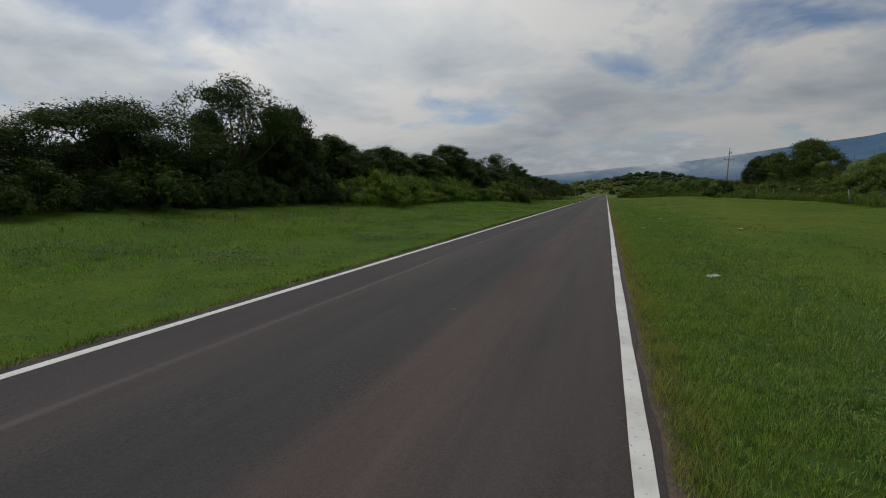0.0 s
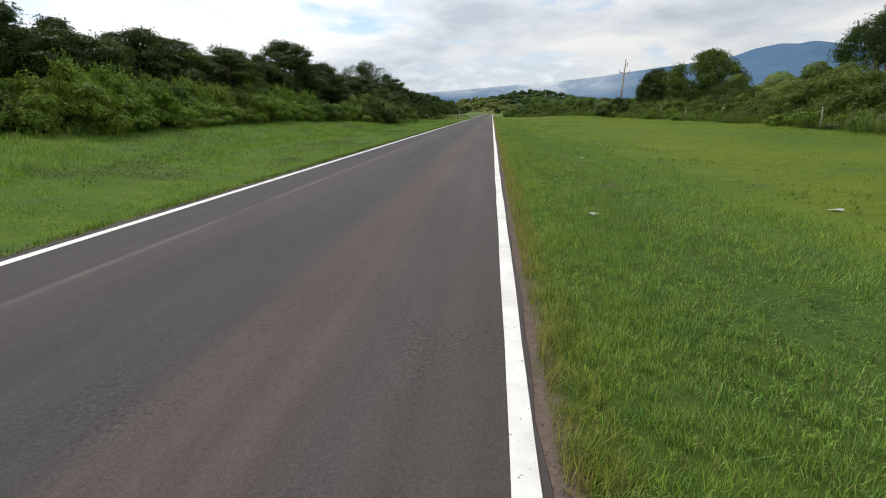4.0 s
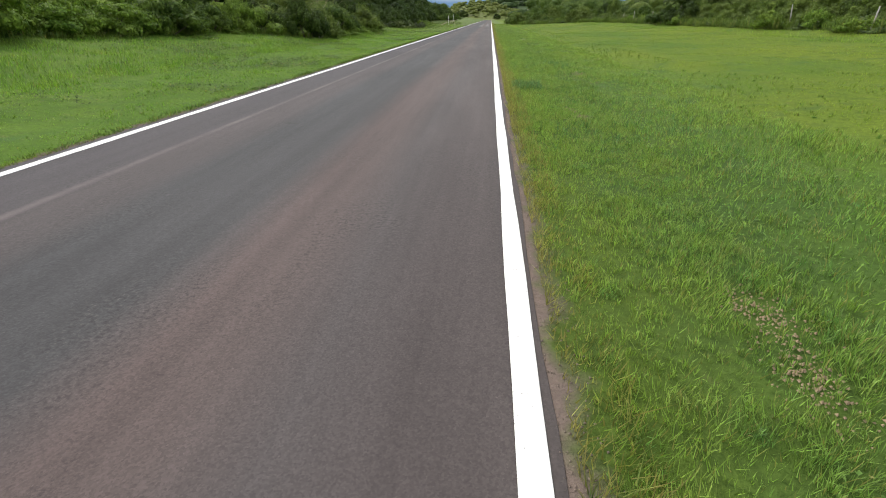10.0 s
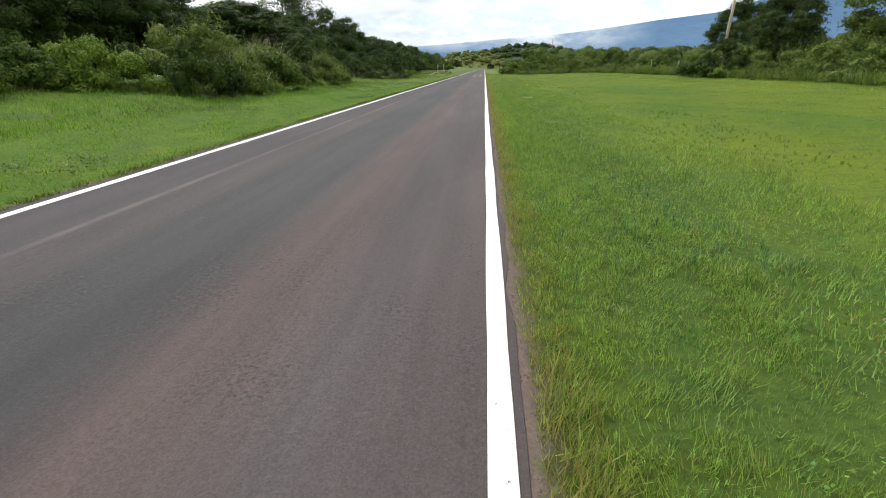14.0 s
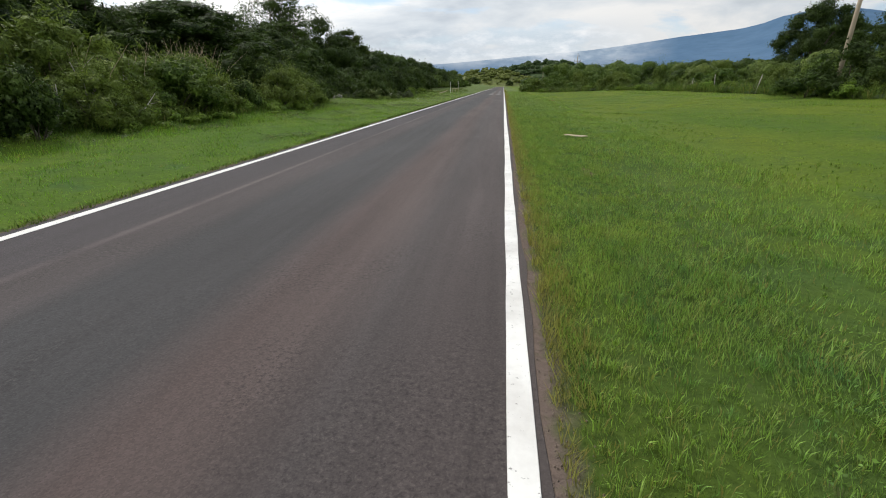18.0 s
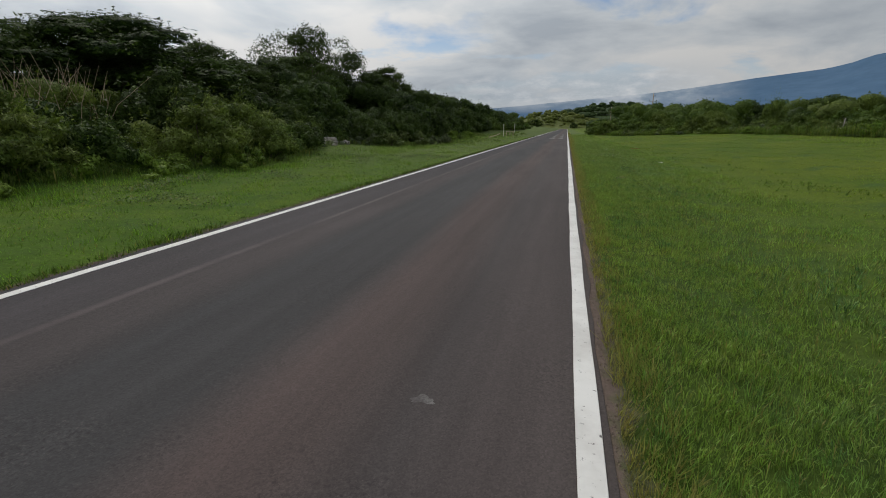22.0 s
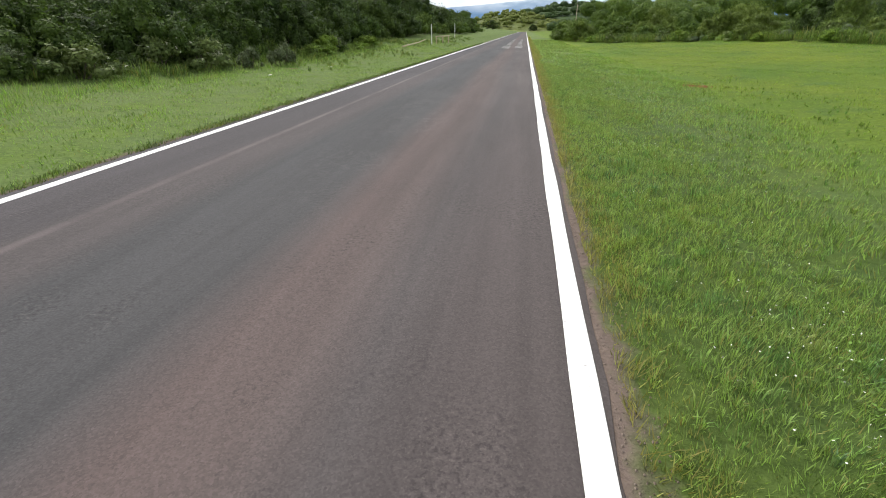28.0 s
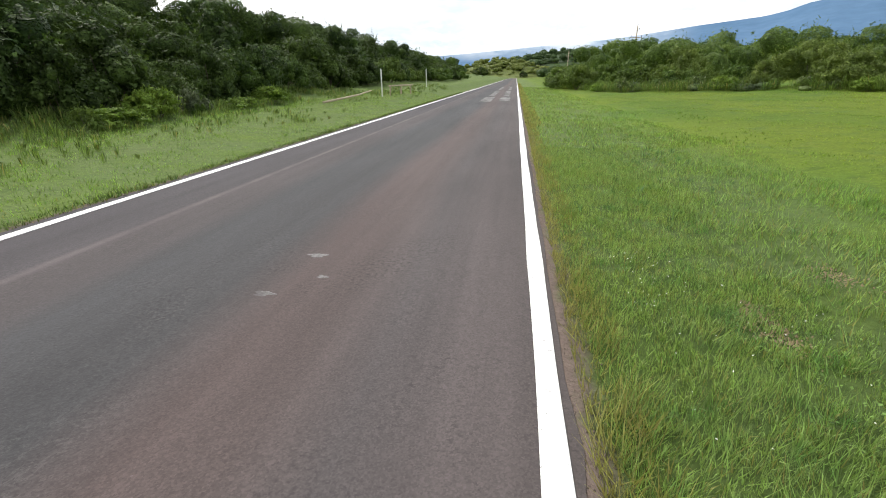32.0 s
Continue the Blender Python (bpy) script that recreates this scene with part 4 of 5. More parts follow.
def hill_a(x, y):
    return 29 * math.exp(-((x - 66) / 105) ** 2 - ((y - 790) / 120) ** 2)


def hill_b(x, y):
    return 15.5 * math.exp(-((x + 14) / 48) ** 2 - ((y - 620) / 48) ** 2)


def hill_mesh(name, label, mat, f, x0, x1, y0, y1):
    xs, ys = np.linspace(x0, x1, 50), np.linspace(y0, y1, 40)
    v = [(x, y, f(x, y) - 0.6) for y in ys for x in xs]
    ii = (np.arange(39)[:, None] * 50 + np.arange(49)[None, :]).ravel()
    ob = new(name, mesh_np(name, v, np.stack([ii, ii + 1, ii + 51, ii + 50], -1), mat, True))
    return tagged(ob, label, "hill", kind="structure")


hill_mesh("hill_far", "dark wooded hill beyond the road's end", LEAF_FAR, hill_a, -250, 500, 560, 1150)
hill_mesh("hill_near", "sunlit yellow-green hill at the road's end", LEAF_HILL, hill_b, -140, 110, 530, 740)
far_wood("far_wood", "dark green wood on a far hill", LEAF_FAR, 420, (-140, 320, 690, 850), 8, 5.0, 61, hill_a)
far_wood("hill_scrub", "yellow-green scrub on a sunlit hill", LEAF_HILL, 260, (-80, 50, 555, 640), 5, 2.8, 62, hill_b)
# the hollow shade under the left trees is in these thickets' leaf colour
far_wood("thicket", "tangled thicket under roadside trees, shade put in its leaf colour", LEAF_SHADED, 420, (-34, -25, -4, 116), left_top, 1.5, 63, leaf=0.26, per=80)
far_wood("thicket", "green thicket under roadside trees, shade put in its leaf colour", LEAF_SHADED, 380, (-34, -23, 114, 230), left_top, 1.7, 68, leaf=0.3, per=75)
far_wood("thicket", "green thicket along a far road verge", LEAF_TREE, 150, (-38, -24, 225, 350), left_top, 2.4, 69, leaf=0.45, per=14)
far_wood("thicket", "olive green thicket behind a mown field", LEAF_OLIVE, 260, (26, 46, 30, 160), right_top, 1.7, 65, leaf=0.27, per=75)
far_wood("thicket", "green thicket behind a mown field", LEAF_TREE, 160, (28, 48, 34, 172), right_top, 1.6, 70, leaf=0.27, per=75)
far_wood("thicket", "green thicket closing in on the road", LEAF_BUSH, 190, (14, 44, 172, 262), right_top, 2.0, 64, leaf=0.4, per=60)
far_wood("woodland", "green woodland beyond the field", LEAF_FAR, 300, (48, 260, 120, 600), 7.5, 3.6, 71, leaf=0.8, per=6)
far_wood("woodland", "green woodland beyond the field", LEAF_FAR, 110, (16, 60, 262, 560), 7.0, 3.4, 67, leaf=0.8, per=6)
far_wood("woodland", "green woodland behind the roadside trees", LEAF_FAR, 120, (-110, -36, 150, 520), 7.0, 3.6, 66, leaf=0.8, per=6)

bank("creeper_bank", "bright green creepers smothering a bank under trees", LEAF_VINE, left_edge, 34, 80, 5.5, 2.7, 210, 0.75, 81, 0.15, 150)
bank("shrub_bank", "tangled olive green shrubs behind a grass verge", LEAF_OLIVE, left_edge, 80, 112, 5.5, 3.0, 110, 0.9, 82, 0.16, 110, 0.8)
bank("shrub_bank", "green shrubs crowding under roadside trees, shade put in their leaf colour", LEAF_SHADED, left_edge, 112, 170, 5.0, 3.4, 120, 1.1, 83, 0.2, 90, 1.8)
bank("weed_bank", "low green weeds spilling out of the bushes onto grass", LEAF_VINE, left_edge, 80, 101, 1.6, 0.75, 60, 0.4, 84, 0.12, 190, -0.9)
bank("weed_bank", "grey-green weeds growing round pale rocks", LEAF_SAGE, left_edge, 109, 119, 2.0, 0.7, 46, 0.35, 85, 0.11, 190, -0.4)
bank("weed_bank", "pale flowering weeds along a mown field's edge", LEAF_FLOWER, right_edge, 40, 172, 2.0, 0.95, 150, 0.55, 86, 0.14, 120, 0.0, 1)
bank("weed_bank", "grey-green weeds along a mown field's edge", LEAF_SAGE, right_edge, 40, 172, 2.0, 1.1, 110, 0.6, 87, 0.14, 120, 0.2, 1)

# ---------------------------------------------------------------- poles, posts and small things


def power_pole(x, y, height, lean, turn):
    z = float(ground_z(x, y))
    root = thing("power_pole", pose(x, y, z, 0, lean, turn), "weathered wooden power pole with a crossarm and insulators", "utility pole", "power poles")
    part("shaft", bm_tube([(0, 0, -0.8), (0, 0, height * 0.5), (0, 0, height)], [0.15, 0.125, 0.095], 12), POLE_WOOD, root, smooth=True)
    arm = part("crossarm", bm_box((1.9, 0.09, 0.11), 0.012, (0, -0.14, height - 1.9)), POLE_WOOD, root)
    for k in (-0.85, 0.85):
        part("insulator", bm_tube([(k, -0.14, height - 1.85), (k, -0.14, height - 1.72), (k, -0.14, height - 1.70), (k, -0.14, height - 1.60), (k, -0.14, height - 1.54)], [0.02, 0.02, 0.06, 0.07, 0.03], 10), CERAMIC, arm, "dark ceramic insulator", True)
    part("top_bracket", bm_box((0.5, 0.06, 0.07), 0.01, (0.1, -0.1, height - 0.7)), POLE_WOOD, root)
    part("insulator", bm_tube([(0.33, -0.1, height - 0.67), (0.33, -0.1, height - 0.55), (0.33, -0.1, height - 0.52), (0.33, -0.1, height - 0.4), (0.33, -0.1, height - 0.35)], [0.02, 0.02, 0.06, 0.07, 0.03], 10), CERAMIC, root, "dark ceramic insulator", True)
    part("insulator", bm_tube([(0, 0, height), (0, 0, height + 0.12), (0, 0, height + 0.14), (0, 0, height + 0.26), (0, 0, height + 0.3)], [0.03, 0.03, 0.06, 0.07, 0.03], 10), CERAMIC, root, "dark ceramic insulator", True)
    return root


power_pole(21.2, 103.5, 8.9, 1.6, 8)
power_pole(20.4, 217.5, 9.0, 1.0, 4)
power_pole(18.7, 319.0, 9.8, 1.0, 2)


def white_post(x, y, h):
    root = thing("fence_post", pose(x, y, float(ground_z(x, y)), 1.0, -1.0, 12), "slim whitewashed concrete post in the grass verge", "post", "whitewashed posts")
    part("shaft", bm_box((0.085, 0.085, h + 0.4), 0.013, (0, 0, h / 2 - 0.2)), POST_PAINT, root)
    part("cap", bm_tube([(0, 0, h), (0, 0, h + 0.05)], [0.05, 0.02], 4), POST_PAINT, root)
    return root


white_post(-9.3, 154.6, 1.75)
white_post(-9.7, 174.0, 1.75)

rail = thing("low_rail", pose(-8.75, 158.0, float(ground_z(-8.75, 158.0)), 0, 0, 82), "low weathered wooden rail on short posts", "rail")
part("bar", bm_box((5.0, 0.07, 0.09), 0.012, (0, 0, 0.62)), POLE_WOOD, rail)
for k in (-2.1, 0.0, 2.1):
    part("leg", bm_box((0.1, 0.1, 0.8), 0.012, (k, 0.02, 0.18)), POLE_WOOD, rail)

log = thing("fallen_pole", pose(-9.95, 149.6, float(ground_z(-9.95, 149.6)) + 0.10, 0, 0, 87), "bleached fallen wooden pole lying in tall grass", "log")
part("shaft", bm_tube([(-3.6, 0, 0.02), (-1, 0.1, 0.1), (1.5, 0.0, 0.22), (3.6, -0.1, 0.42)], [0.06, 0.055, 0.05, 0.04], 9), POLE_WOOD, log, smooth=True)

board = thing("timber_board", pose(2.34, 85.30, float(ground_z(2.34, 85.30)) + 0.085, 2, -2, -58), "bleached broken timber board lying on the grass", "board")
plank = bm_box((1.0, 0.29, 0.025), 0.005)
for v in plank.verts:               # split away along the grain towards one end
    if v.co.x < 0:
        v.co.y = v.co.y * 0.62 + 0.04
        v.co.x += 0.22 * v.co.y
part("plank", plank, BOARD_WOOD, board)


def boulder(x, y, s, seed):
    bm = bmesh.new()
    bmesh.ops.create_icosphere(bm, subdivisions=3, radius=1)
    for v in bm.verts:
        n = noise.fractal(v.co * 1.3 + Vector((seed, 0, 0)), 1.0, 2.0, 4)
        v.co *= 1 + 0.42 * n + 0.12 * noise.cell(v.co * 2.1 + Vector((seed, 3, 1)))
        v.co = Vector((v.co.x * s, v.co.y * s * 0.8, v.co.z * s * 0.55))
    ob = part("boulder", bm, ROCK)
    ob.matrix_basis = pose(x, y, float(ground_z(x, y)) + s * 0.2, 0, 0, seed * 40)
    return tagged(ob, "pale grey boulder among weeds at a thicket edge", "rock")


boulder(-16.9, 114.3, 0.7, 2)
boulder(-17.9, 112.9, 0.6, 5)
boulder(-16.2, 115.6, 0.35, 7)
boulder(-16.0, 113.3, 0.22, 9)


def dead_branch(x, y, tips, seed):
    """A bare, bleached branch that stands up out of the bushes and forks into twigs."""
    g = np.random.default_rng(seed)
    root = thing("dead_branch", pose(x, y, float(ground_z(x, y))), "bare bleached branch reaching out of dense bushes", "branch", "dead branches")
    for tx, ty, tz in tips:
        p = branch_path(g, (0, 0, -0.1), (tx, ty, tz), 0.16, 7)
        vs, fs = tube(p, list(np.linspace(0.045, 0.012, 7)), 6)
        limb = part_np("limb", vs, fs, DEAD, root, smooth=True)
        for k in (3, 4, 5):
            d = g.normal(0, 0.30, 3) + np.array((tx, ty, tz)) * 0.12
            vs, fs = tube(branch_path(g, p[k], np.array(p[k]) + d + np.array((0, 0, 0.12)), 0.06, 4), [0.016, 0.012, 0.008, 0.004], 4)
            part_np("twig", vs, fs, DEAD, limb)
    return root


dead_branch(-14.8, 84.0, ((-0.4, 0.2, 2.1), (0.3, 0.5, 1.7), (0.7, -0.6, 1.4)), 21)
dead_branch(-15.4, 87.4, ((-0.6, 0.4, 2.5), (0.2, -0.4, 2.2)), 22)
dead_branch(-13.9, 84.6, ((0.5, 1.2, 1.2), (0.4, -0.7, 0.9)), 23)
dead_branch(-13.6, 80.9, ((0.5, 0.4, 1.5), (0.2, -0.5, 1.2)), 24)


def stake(x, y, h, lean):
    root = thing("fence_stake", pose(x, y, float(ground_z(x, y)), 0, lean, 0), "thin grey wooden stake standing among weeds", "stake", "old fence stakes")
    part("shaft", bm_tube([(0, 0, -0.3), (0.01, 0, h * 0.5), (0, 0.02, h)], [0.045, 0.04, 0.03], 8), DEAD, root, smooth=True)
    return root


for x, y, h, lean in ((19.6, 70.5, 1.3, 4), (20.1, 79.0, 1.5, -6), (20.4, 112.0, 1.5, 12), (20.9, 121.5, 1.7, -3), (20.6, 127.0, 1.4, 6), (18.3, 47.0, 1.2, -5)):
    stake(x, y, h, lean)

# ---------------------------------------------------------------- small marks on road and verge
SOIL_AT = [(1.64, 28.8, 0.3), (2.75, 29.4, 0.4), (1.56, 41.2, 0.25), (1.46, 40.1, 0.22), (1.55, 43.9, 0.3), (1.5, 43.3, 0.3), (1.42, 51.4, 0.25), (1.53, 51.0, 0.2),
           (1.51, 50.4, 0.28), (2.88, 55.8, 0.4), (2.71, 57.9, 0.4), (1.65, 78.5, 0.2), (1.63, 78.0, 0.2), (1.73, 94.6, 0.25), (1.76, 100.6, 0.24), (1.75, 100.1, 0.3),
           (1.62, 125.0, 0.2), (1.62, 124.6, 0.24), (1.6, 11.2, 0.3), (1.81, 12.9, 0.35), (1.75, 15.8, 0.25)]


def flat_patch(name, label, category, mat, x, y, r, lift, seed, stretch=1.6, kind="structure"):
    """A low, ragged patch a few millimetres proud of what it lies on."""
    g = np.random.default_rng(seed)
    bm = bmesh.new()
    n = 30
    mid = bm.verts.new((x, y, float(ground_z(x, y)) + lift + 0.012 if lift > 0.02 else lift + 0.002))
    ring = []
    for k in range(n):
        w = 2 * math.pi * k / n
        q = r * (0.75 + 0.16 * math.sin(3 * w + seed) + 0.1 * math.sin(5 * w + 2 * seed) + g.uniform(-0.1, 0.1))
        px, py = x + q * math.cos(w), y + q * stretch * math.sin(w)
        ring.append(bm.verts.new((px, py, float(ground_z(px, py)) + lift - 0.035 if lift > 0.02 else lift - 0.001)))
    for k in range(n):
        bm.faces.new((mid, ring[k], ring[(k + 1) % n]))
    return tagged(part(name, bm, mat, smooth=True), label, category, kind=kind)


for k, (x, y, r) in enumerate(((-2.12, 125.6, 0.12), (-2.21, 124.7, 0.11), (-1.87, 125.1, 0.07), (-1.02, 84.9, 0.1), (-2.46, 6.74, 0.1), (-2.9, 118.4, 0.06))):
    flat_patch("pale_scuff", "pale scuff mark on the asphalt", "road mark", FADED, x, y, r, 0.003, 50 + k, 0.6)
flat_patch("dark_smear", "small dark smear on the asphalt", "road mark", SMEAR, -3.58, 49.2, 0.16, 0.003, 71, 0.35)


def litter(x, y, s, seed):
    g = np.random.default_rng(seed)
    bm = bmesh.new()
    vs = [[bm.verts.new((s * (i - 1.5) * 0.5 + g.normal(0, s * 0.06), s * (j - 1) * 0.45 + g.normal(0, s * 0.06), g.uniform(0.0, s * 0.35))) for i in range(4)] for j in range(3)]
    for j in range(2):
        for i in range(3):
            bm.faces.new((vs[j][i], vs[j][i + 1], vs[j + 1][i + 1], vs[j + 1][i]))
    bmesh.ops.solidify(bm, geom=bm.faces[:], thickness=0.004)
    ob = part("litter", bm, LITTER)
    ob.matrix_basis = pose(x, y, float(ground_z(x, y)) + 0.04, 0, 0, seed * 37)
    return tagged(ob, "crumpled pale scrap of litter on the grass", "litter", "scraps of litter")


for k, (x, y, s) in enumerate(((1.92, 11.2, 0.17), (3.45, 37.1, 0.2), (1.54, 25.5, 0.12), (4.25, 107.2, 0.12), (5.9, 26.3, 0.14), (-9.5, 128.6, 0.14), (-9.58, 122.97, 0.12))):
    litter(x, y, s, k + 1)


stump = thing("stump_post", pose(19.95, 63.0, float(ground_z(19.95, 63.0)), 0, 3, 0), "pale weathered stump of a fence post among bushes", "post")
part("shaft", bm_tube([(0, 0, -0.3), (0.02, 0, 0.6), (0, 0.02, 1.15), (0.03, 0, 1.24)], [0.10, 0.085, 0.08, 0.05], 9), STALK, stump, smooth=True)
part("side_spur", bm_tube([(0.05, 0, 0.55), (0.2, 0, 0.7), (0.24, 0, 0.9)], [0.045, 0.04, 0.02], 7), STALK, stump, smooth=True)


def reeds(x, y, n, height, spread, seed):
    """Thin dry stalks that lean every way."""
    g = np.random.default_rng(seed)
    root = thing("dry_reeds", pose(x, y, float(ground_z(x, y))), "clump of dry pinkish brown stalks above green bushes", "reeds", "dry reeds")
    for k in range(n):
        px, py = g.normal(0, spread, 2)
        h = height * g.uniform(0.65, 1.1)
        lx, ly = g.normal(0, 0.24, 2) * h
        vs, fs = tube([(px, py, 0), (px + lx * 0.4, py + ly * 0.4, h * 0.6), (px + lx, py + ly, h)], [0.011, 0.009, 0.004], 4)
        part_np("stalk", vs, fs, STALK, root)
    return root


reeds(-16.6, 86.0, 26, 2.6, 0.6, 1)
reeds(-17.2, 90.0, 24, 2.7, 0.6, 2)
reeds(-18.6, 95.6, 44, 3.1, 0.7, 3)
reeds(-18.9, 97.2, 44, 3.1, 0.7, 4)

# ---------------------------------------------------------------- grass
TALL = [(0.95, 54.7, 0.55), (-11.5, 100, 1.0), (-7.2, 88, 0.5), (-7.4, 104, 0.6), (-8.0, 69, 0.8), (-7.0, 93, 0.4), (-9.5, 60, 1.2), (-10.5, 75, 1.1), (-9.8, 46, 1.2)]


def blades(name, label, mat, per_m2, xr, yr, height, width, seed, bend=0.55, thin=0.0):
    """Single blades of grass strewn over a strip, in tufts, none on bare soil."""
    r = np.random.default_rng(seed)
    n = int(per_m2 * abs(xr[1] - xr[0]) * (yr[1] - yr[0]))
    u = r.uniform(0, 1, n) ** (1 + thin)
    x, y = xr[0] + (xr[1] - xr[0]) * u, r.uniform(yr[0], yr[1], n)
    tuft = 0.6 * soft_noise(x, y, 0.17, 4) + 0.4 * soft_noise(x, y, 0.55, 5)
    keep = r.uniform(0, 1, n) < np.clip(3.0 * (tuft - 0.24), 0.42, 1.0)
    for (sx_, sy_, sr) in SOIL_AT:
        keep &= ~((((x - sx_) / sr) ** 2 + ((y - sy_) / (sr * 1.6)) ** 2 < 0.3) & (r.uniform(0, 1, n) < 0.85))
    x, y, tuft = x[keep], y[keep], tuft[keep]
    n = len(x)
    big = 0.6 + 0.7 * soft_noise(x, y, 2.2, 6)
    h = height * r.uniform(0.5, 1.35, n) * (0.35 + 1.2 * tuft) * big * np.where(r.uniform(0, 1, n) > 0.965, 1.7, 1.0)
    for (sx_, sy_, sr) in TALL:
        h *= 1 + 0.9 * np.exp(-(((x - sx_) / sr) ** 2 + ((y - sy_) / sr) ** 2))
    w = width * r.uniform(0.7, 1.3, n)
    t = r.uniform(0, 2 * math.pi, n)
    comb = 1.3 * bend
    lx = (r.normal(0, bend * 0.6, n) + comb * (soft_noise(x, y, 0.19, seed + 3) - 0.5)) * h
    ly = (r.normal(0, bend * 0.6, n) + comb * (soft_noise(x, y, 0.17, seed + 4) - 0.5)) * h
    z = ground_z(x, y) - 0.008
    v = np.empty((n, 3, 3), np.float32)
    v[:, 0] = np.stack([x - np.cos(t) * w, y - np.sin(t) * w, z], -1)
    v[:, 1] = np.stack([x + np.cos(t) * w, y + np.sin(t) * w, z], -1)
    v[:, 2] = np.stack([x + lx, y + ly, z + h], -1)
    ob = part_np(name, v.reshape(-1, 3), np.arange(3 * n).reshape(-1, 3), mat)
    return tagged(ob, label, "grass", kind="stuff")


GREEN = "short bright green grass on the road's verge"
blades("verge_grass", GREEN, BLADE, 3600, (0.30, 2.0), (1, 134), 0.075, 0.0029, 91)
blades("verge_grass", GREEN, BLADE, 760, (2.0, 5.0), (2, 142), 0.085, 0.0052, 95)
blades("verge_grass", GREEN, FIELD, 110, (5.0, 17.0), (6, 165), 0.042, 0.0075, 96)
blades("verge_grass", GREEN, ROUGH, 210, (-6.0, -13.5), (-2, 165), 0.05, 0.008, 92)
blades("verge_grass", GREEN, BLADE, 150, (0.35, 5.0), (134, 200), 0.10, 0.014, 102)
DRY = "dry yellowish grass along the asphalt's edge"
blades("edge_grass", DRY, BLADE_DRY, 2000, (0.19, 0.52), (1, 140), 0.11, 0.0038, 93, thin=0.3)
blades("edge_grass", "dark ragged grass hanging over the asphalt's far edge", FRINGE, 1100, (-5.84, -6.2), (-2, 175), 0.07, 0.006, 94, thin=0.4)
blades("edge_grass", DRY, BLADE_DRY, 420, (0.17, 0.75), (139, 240), 0.11, 0.012, 103, thin=0.4)
blades("rough_grass", "rough unmown grass before the thicket", ROUGH, 110, (-11.0, -19.0), (2, 150), 0.14, 0.009, 99, 0.45)
blades("rough_grass", "rough unmown grass before the thicket", ROUGH, 50, (15.5, 20.5), (34, 165), 0.10, 0.008, 100, 0.45)


def low_leaves(name, label, mat, per_m2, xr, yr, size, lift, seed, cut):
    """Small round leaves of ground cover, in patches."""
    r = np.random.default_rng(seed)
    n = int(per_m2 * (xr[1] - xr[0]) * (yr[1] - yr[0]))
    x, y = r.uniform(xr[0], xr[1], n), r.uniform(yr[0], yr[1], n)
    patch = 0.55 * soft_noise(x, y, 2.4, 8) + 0.45 * soft_noise(x, y, 0.6, 9) + r.uniform(-0.15, 0.15, n)
    keep = patch - 0.10 * np.clip(x - 3.5, 0, 3) > cut
    x, y = x[keep], y[keep]
    c = np.stack([x, y, ground_z(x, y) + r.uniform(0.2, 1, len(x)) * lift], -1)
    o = np.tile(np.array([0.0, 0.0, 0.3]), (len(x), 1))
    n = len(c)
    w, q = r.uniform(0, 2 * math.pi, n), r.normal(0, 0.35, (n, 2))
    a = np.stack([np.cos(w), np.sin(w), q[:, 0]], -1) * (size * r.uniform(0.6, 1.4, n))[:, None]
    b = np.stack([-np.sin(w), np.cos(w), q[:, 1]], -1) * (size * 0.42 * r.uniform(0.7, 1.2, n))[:, None]
    v = np.stack([c - a * 0.5, c + b - a * 0.05, c + a * 0.5, c - b - a * 0.05], 1)
    k = 4 * np.arange(n)[:, None]
    return tagged(part_np(name, v.reshape(-1, 3), np.concatenate([k + (0, 1, 2), k + (0, 2, 3)]), mat), label, "ground cover", kind="stuff")


low_leaves("clover", "dark green clover patches in the verge", CLOVER, 420, (1.3, 6.2), (2, 140), 0.022, 0.075, 97, 0.55)
low_leaves("weeds", "dark leafy weed clumps in the far verge", FRINGE, 420, (-17.5, -6.6), (0, 110), 0.045, 0.12, 101, 0.70)


def crumbs(name, label, category, mat, px, py, pr, seed):
    """Angular grains lying loose on the ground."""
    r = np.random.default_rng(seed)
    n = len(px)
    corner = np.array([(1, 0, -0.4), (-0.6, 0.9, -0.4), (-0.6, -0.9, -0.4), (0, 0, 0.9)])
    pv = np.stack([px, py, ground_z(px, py) + 0.004], -1)[:, None, :] + corner[None] * pr[:, None, None] * r.uniform(0.7, 1.3, (n, 4, 1))
    pf = (np.array([(0, 1, 3), (1, 2, 3), (2, 0, 3), (0, 2, 1)])[None] + 4 * np.arange(n)[:, None, None]).reshape(-1, 3)
    return tagged(part_np(name, pv.reshape(-1, 3), pf, mat), label, category, kind="stuff")


r = np.random.default_rng(140)
n = 12000
px, py, pr = 0.12 + 0.24 * r.uniform(0, 1, n) ** 1.4, r.uniform(1, 138, n), r.uniform(0.003, 0.009, n)
crumbs("gravel", "loose brown gravel along the asphalt's edge", "gravel", GRAVEL, px, py, pr, 141)
spot = np.repeat(np.array(SOIL_AT + [(-11.6, 122.3, 0.6), (-12.5, 123.6, 0.45), (-10.8, 127.4, 0.35), (2.65, 125.8, 0.28), (2.96, 55.98, 0.25), (4.18, 58.9, 0.3)]), 230, axis=0)
n = len(spot)
crumbs("soil_crumbs", "bare reddish soil crumbs showing through worn grass", "soil", SOIL, spot[:, 0] + r.normal(0, 0.36, n) * spot[:, 2], spot[:, 1] + r.normal(0, 0.6, n) * spot[:, 2], r.uniform(0.004, 0.013, n), 142)
n, f = 420, r.uniform(0, 1, 420)
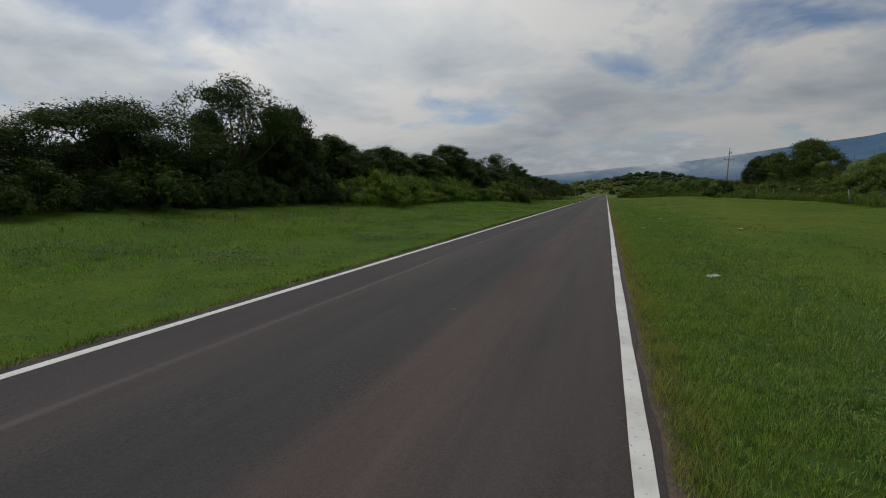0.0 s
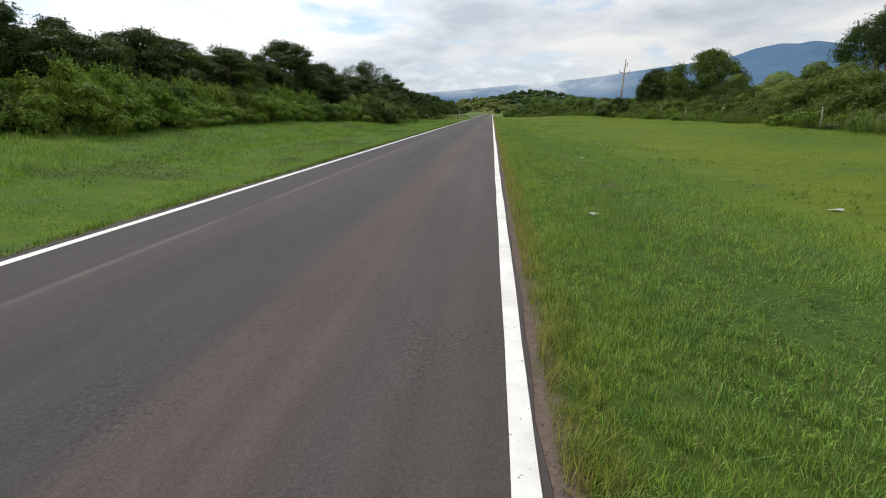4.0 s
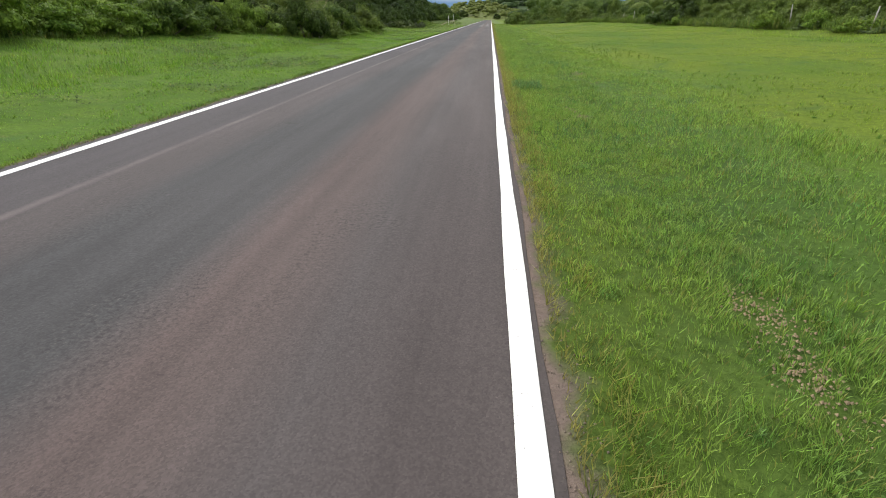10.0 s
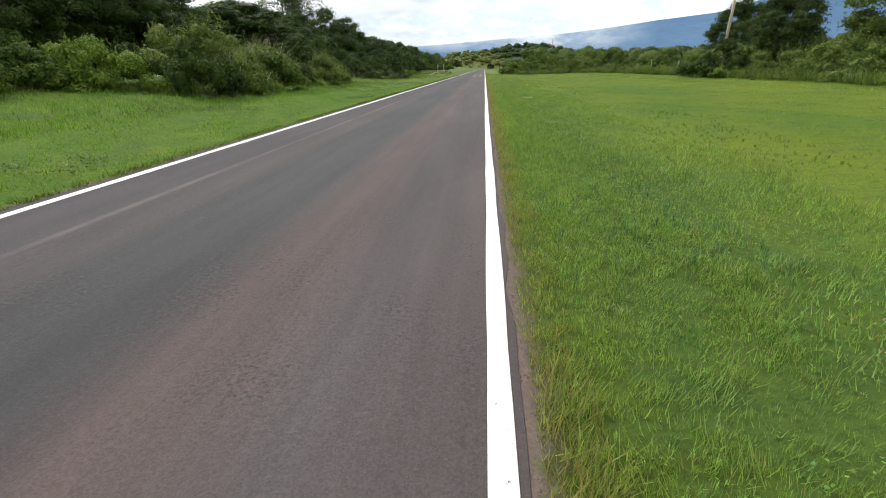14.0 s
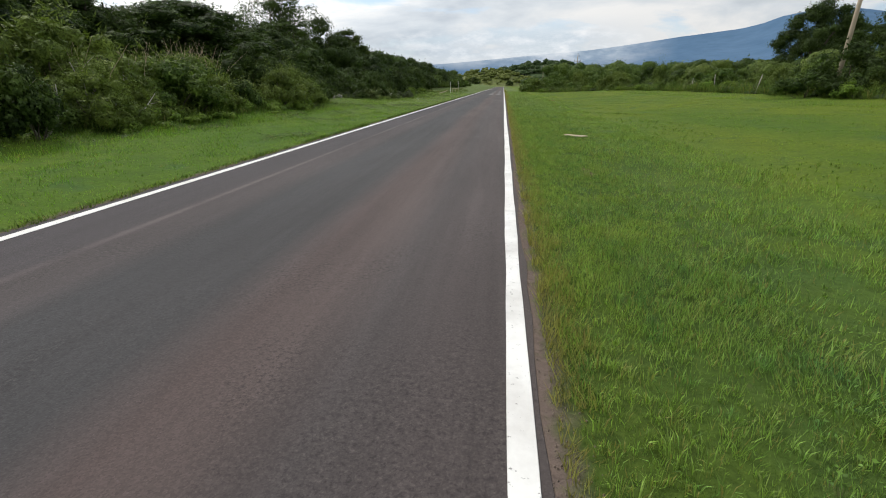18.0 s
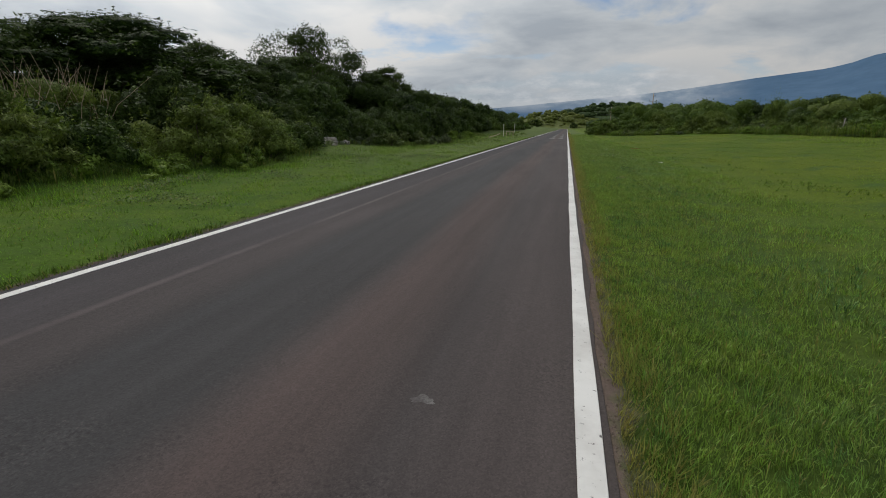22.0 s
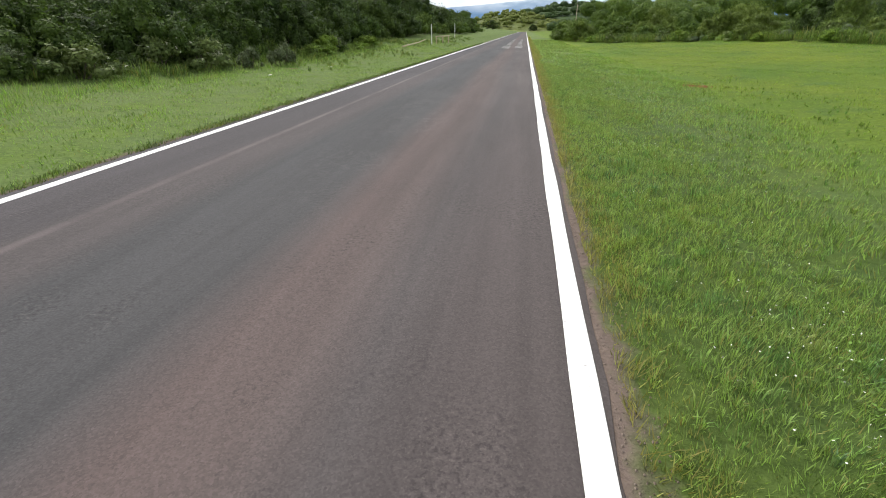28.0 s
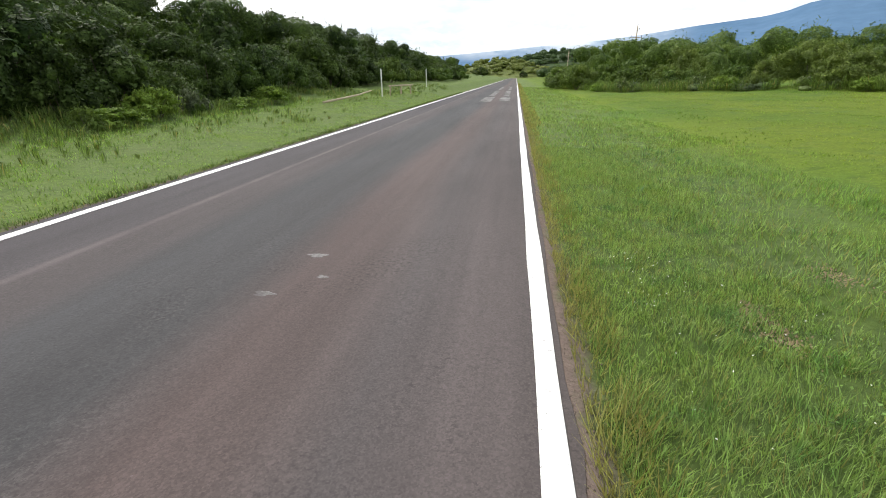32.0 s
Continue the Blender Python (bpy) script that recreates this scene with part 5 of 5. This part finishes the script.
crumbs("red_earth", "spilled orange red earth lying on the grass", "soil", RED_SOIL, 4.68 + 0.42 * f + r.normal(0, 0.07, n), 122.55 - 0.56 * f + r.normal(0, 0.06, n), r.uniform(0.010, 0.032, n), 143)
low_leaves("wildflowers", "scattered tiny white wildflowers in the grass", PETAL, 80, (0.7, 3.4), (106, 126), 0.012, 0.14, 98, 0.64)


def tufts(name, label, mat, per_m2, xr, yr, each, height, width, seed, cut, edge=None):
    """Coarse tufts: blades that spread from one root, where the turf grows rank."""
    r = np.random.default_rng(seed)
    n = int(per_m2 * abs(xr[1] - xr[0]) * (yr[1] - yr[0]))
    x, y = r.uniform(min(xr), max(xr), n), r.uniform(yr[0], yr[1], n)
    if edge:                       # x counts from the thicket's edge
        x = x + np.array([edge(v) for v in y])
    rank = 0.6 * soft_noise(x, y, 2.6, seed + 1) + 0.4 * soft_noise(x, y, 0.8, seed + 2)
    x, y, rank = x[rank > cut], y[rank > cut], rank[rank > cut]
    s = height * r.uniform(0.55, 1.25, len(x)) * (0.6 + 0.8 * rank)
    x, y, s = np.repeat(x, each), np.repeat(y, each), np.repeat(s, each)
    n = len(x)
    w, q = r.uniform(0, 2 * math.pi, n), r.uniform(0.03, 0.75, n)
    rx_, ry_ = x + np.cos(w) * s * 0.3 * r.uniform(0, 1, n), y + np.sin(w) * s * 0.3 * r.uniform(0, 1, n)
    z = ground_z(rx_, ry_) - 0.01
    h = s * r.uniform(0.6, 1.1, n)
    t = w + math.pi / 2 + r.normal(0, 0.5, n)
    b = width * r.uniform(0.7, 1.3, n)
    v = np.empty((n, 4, 3), np.float32)
    mx, my = rx_ + np.cos(w) * q * h * 0.35, ry_ + np.sin(w) * q * h * 0.35
    v[:, 0] = np.stack([rx_, ry_, z], -1)
    v[:, 1] = np.stack([mx - np.cos(t) * b, my - np.sin(t) * b, z + h * 0.7], -1)
    v[:, 2] = np.stack([rx_ + np.cos(w) * q * h, ry_ + np.sin(w) * q * h, z + h * (1.08 - 0.3 * q)], -1)
    v[:, 3] = np.stack([mx + np.cos(t) * b, my + np.sin(t) * b, z + h * 0.7], -1)
    k = 4 * np.arange(n)[:, None]
    ob = part_np(name, v.reshape(-1, 3), np.concatenate([k + (0, 1, 3), k + (1, 2, 3)]), mat)
    return tagged(ob, label, "grass", kind="stuff")


RANK = "coarse upright tufts standing in mown grass"
tufts("grass_tufts", RANK, TUFT, 24, (0.4, 2.6), (1, 136), 12, 0.12, 0.0030, 151, 0.44)
tufts("grass_tufts", "short arching turf grass beside the road", BLADE, 95, (0.36, 2.2), (1, 134), 9, 0.085, 0.0028, 157, 0.26)
tufts("grass_tufts", RANK, TUFT, 9, (2.6, 7.0), (3, 145), 12, 0.085, 0.005, 154, 0.5)
WEEDS = "tall rank weeds and grass at the foot of the bushes"
tufts("tall_weeds", WEEDS, WEED, 10, (-2.2, 0.4), (36, 160), 13, 0.40, 0.010, 170, 0.38, left_edge)
tufts("tall_weeds", WEEDS, WEED, 8, (-0.6, 2.6), (34, 205), 13, 0.80, 0.012, 173, 0.36, right_edge)
tufts("tall_weeds", WEEDS, WEED, 1.6, (-1.5, 1.6), (2, 160), 12, 0.30, 0.010, 176, 0.55, left_edge)
tufts("grass_tufts", "dark bluish clump of rank grass in the verge", TUFT_DARK, 190, (0.42, 1.12), (53.9, 55.2), 12, 0.17, 0.0042, 180, 0.25)
tufts("grass_tufts", "dark bluish clumps of rank grass in the verge", TUFT_DARK, 5, (0.6, 3.5), (2, 134), 12, 0.13, 0.0045, 183, 0.62)
tufts("tall_weeds", "rough unmown grass on a low bank beside the road", WEED, 3.5, (-12.5, -7.6), (126, 182), 12, 0.24, 0.010, 190, 0.44)
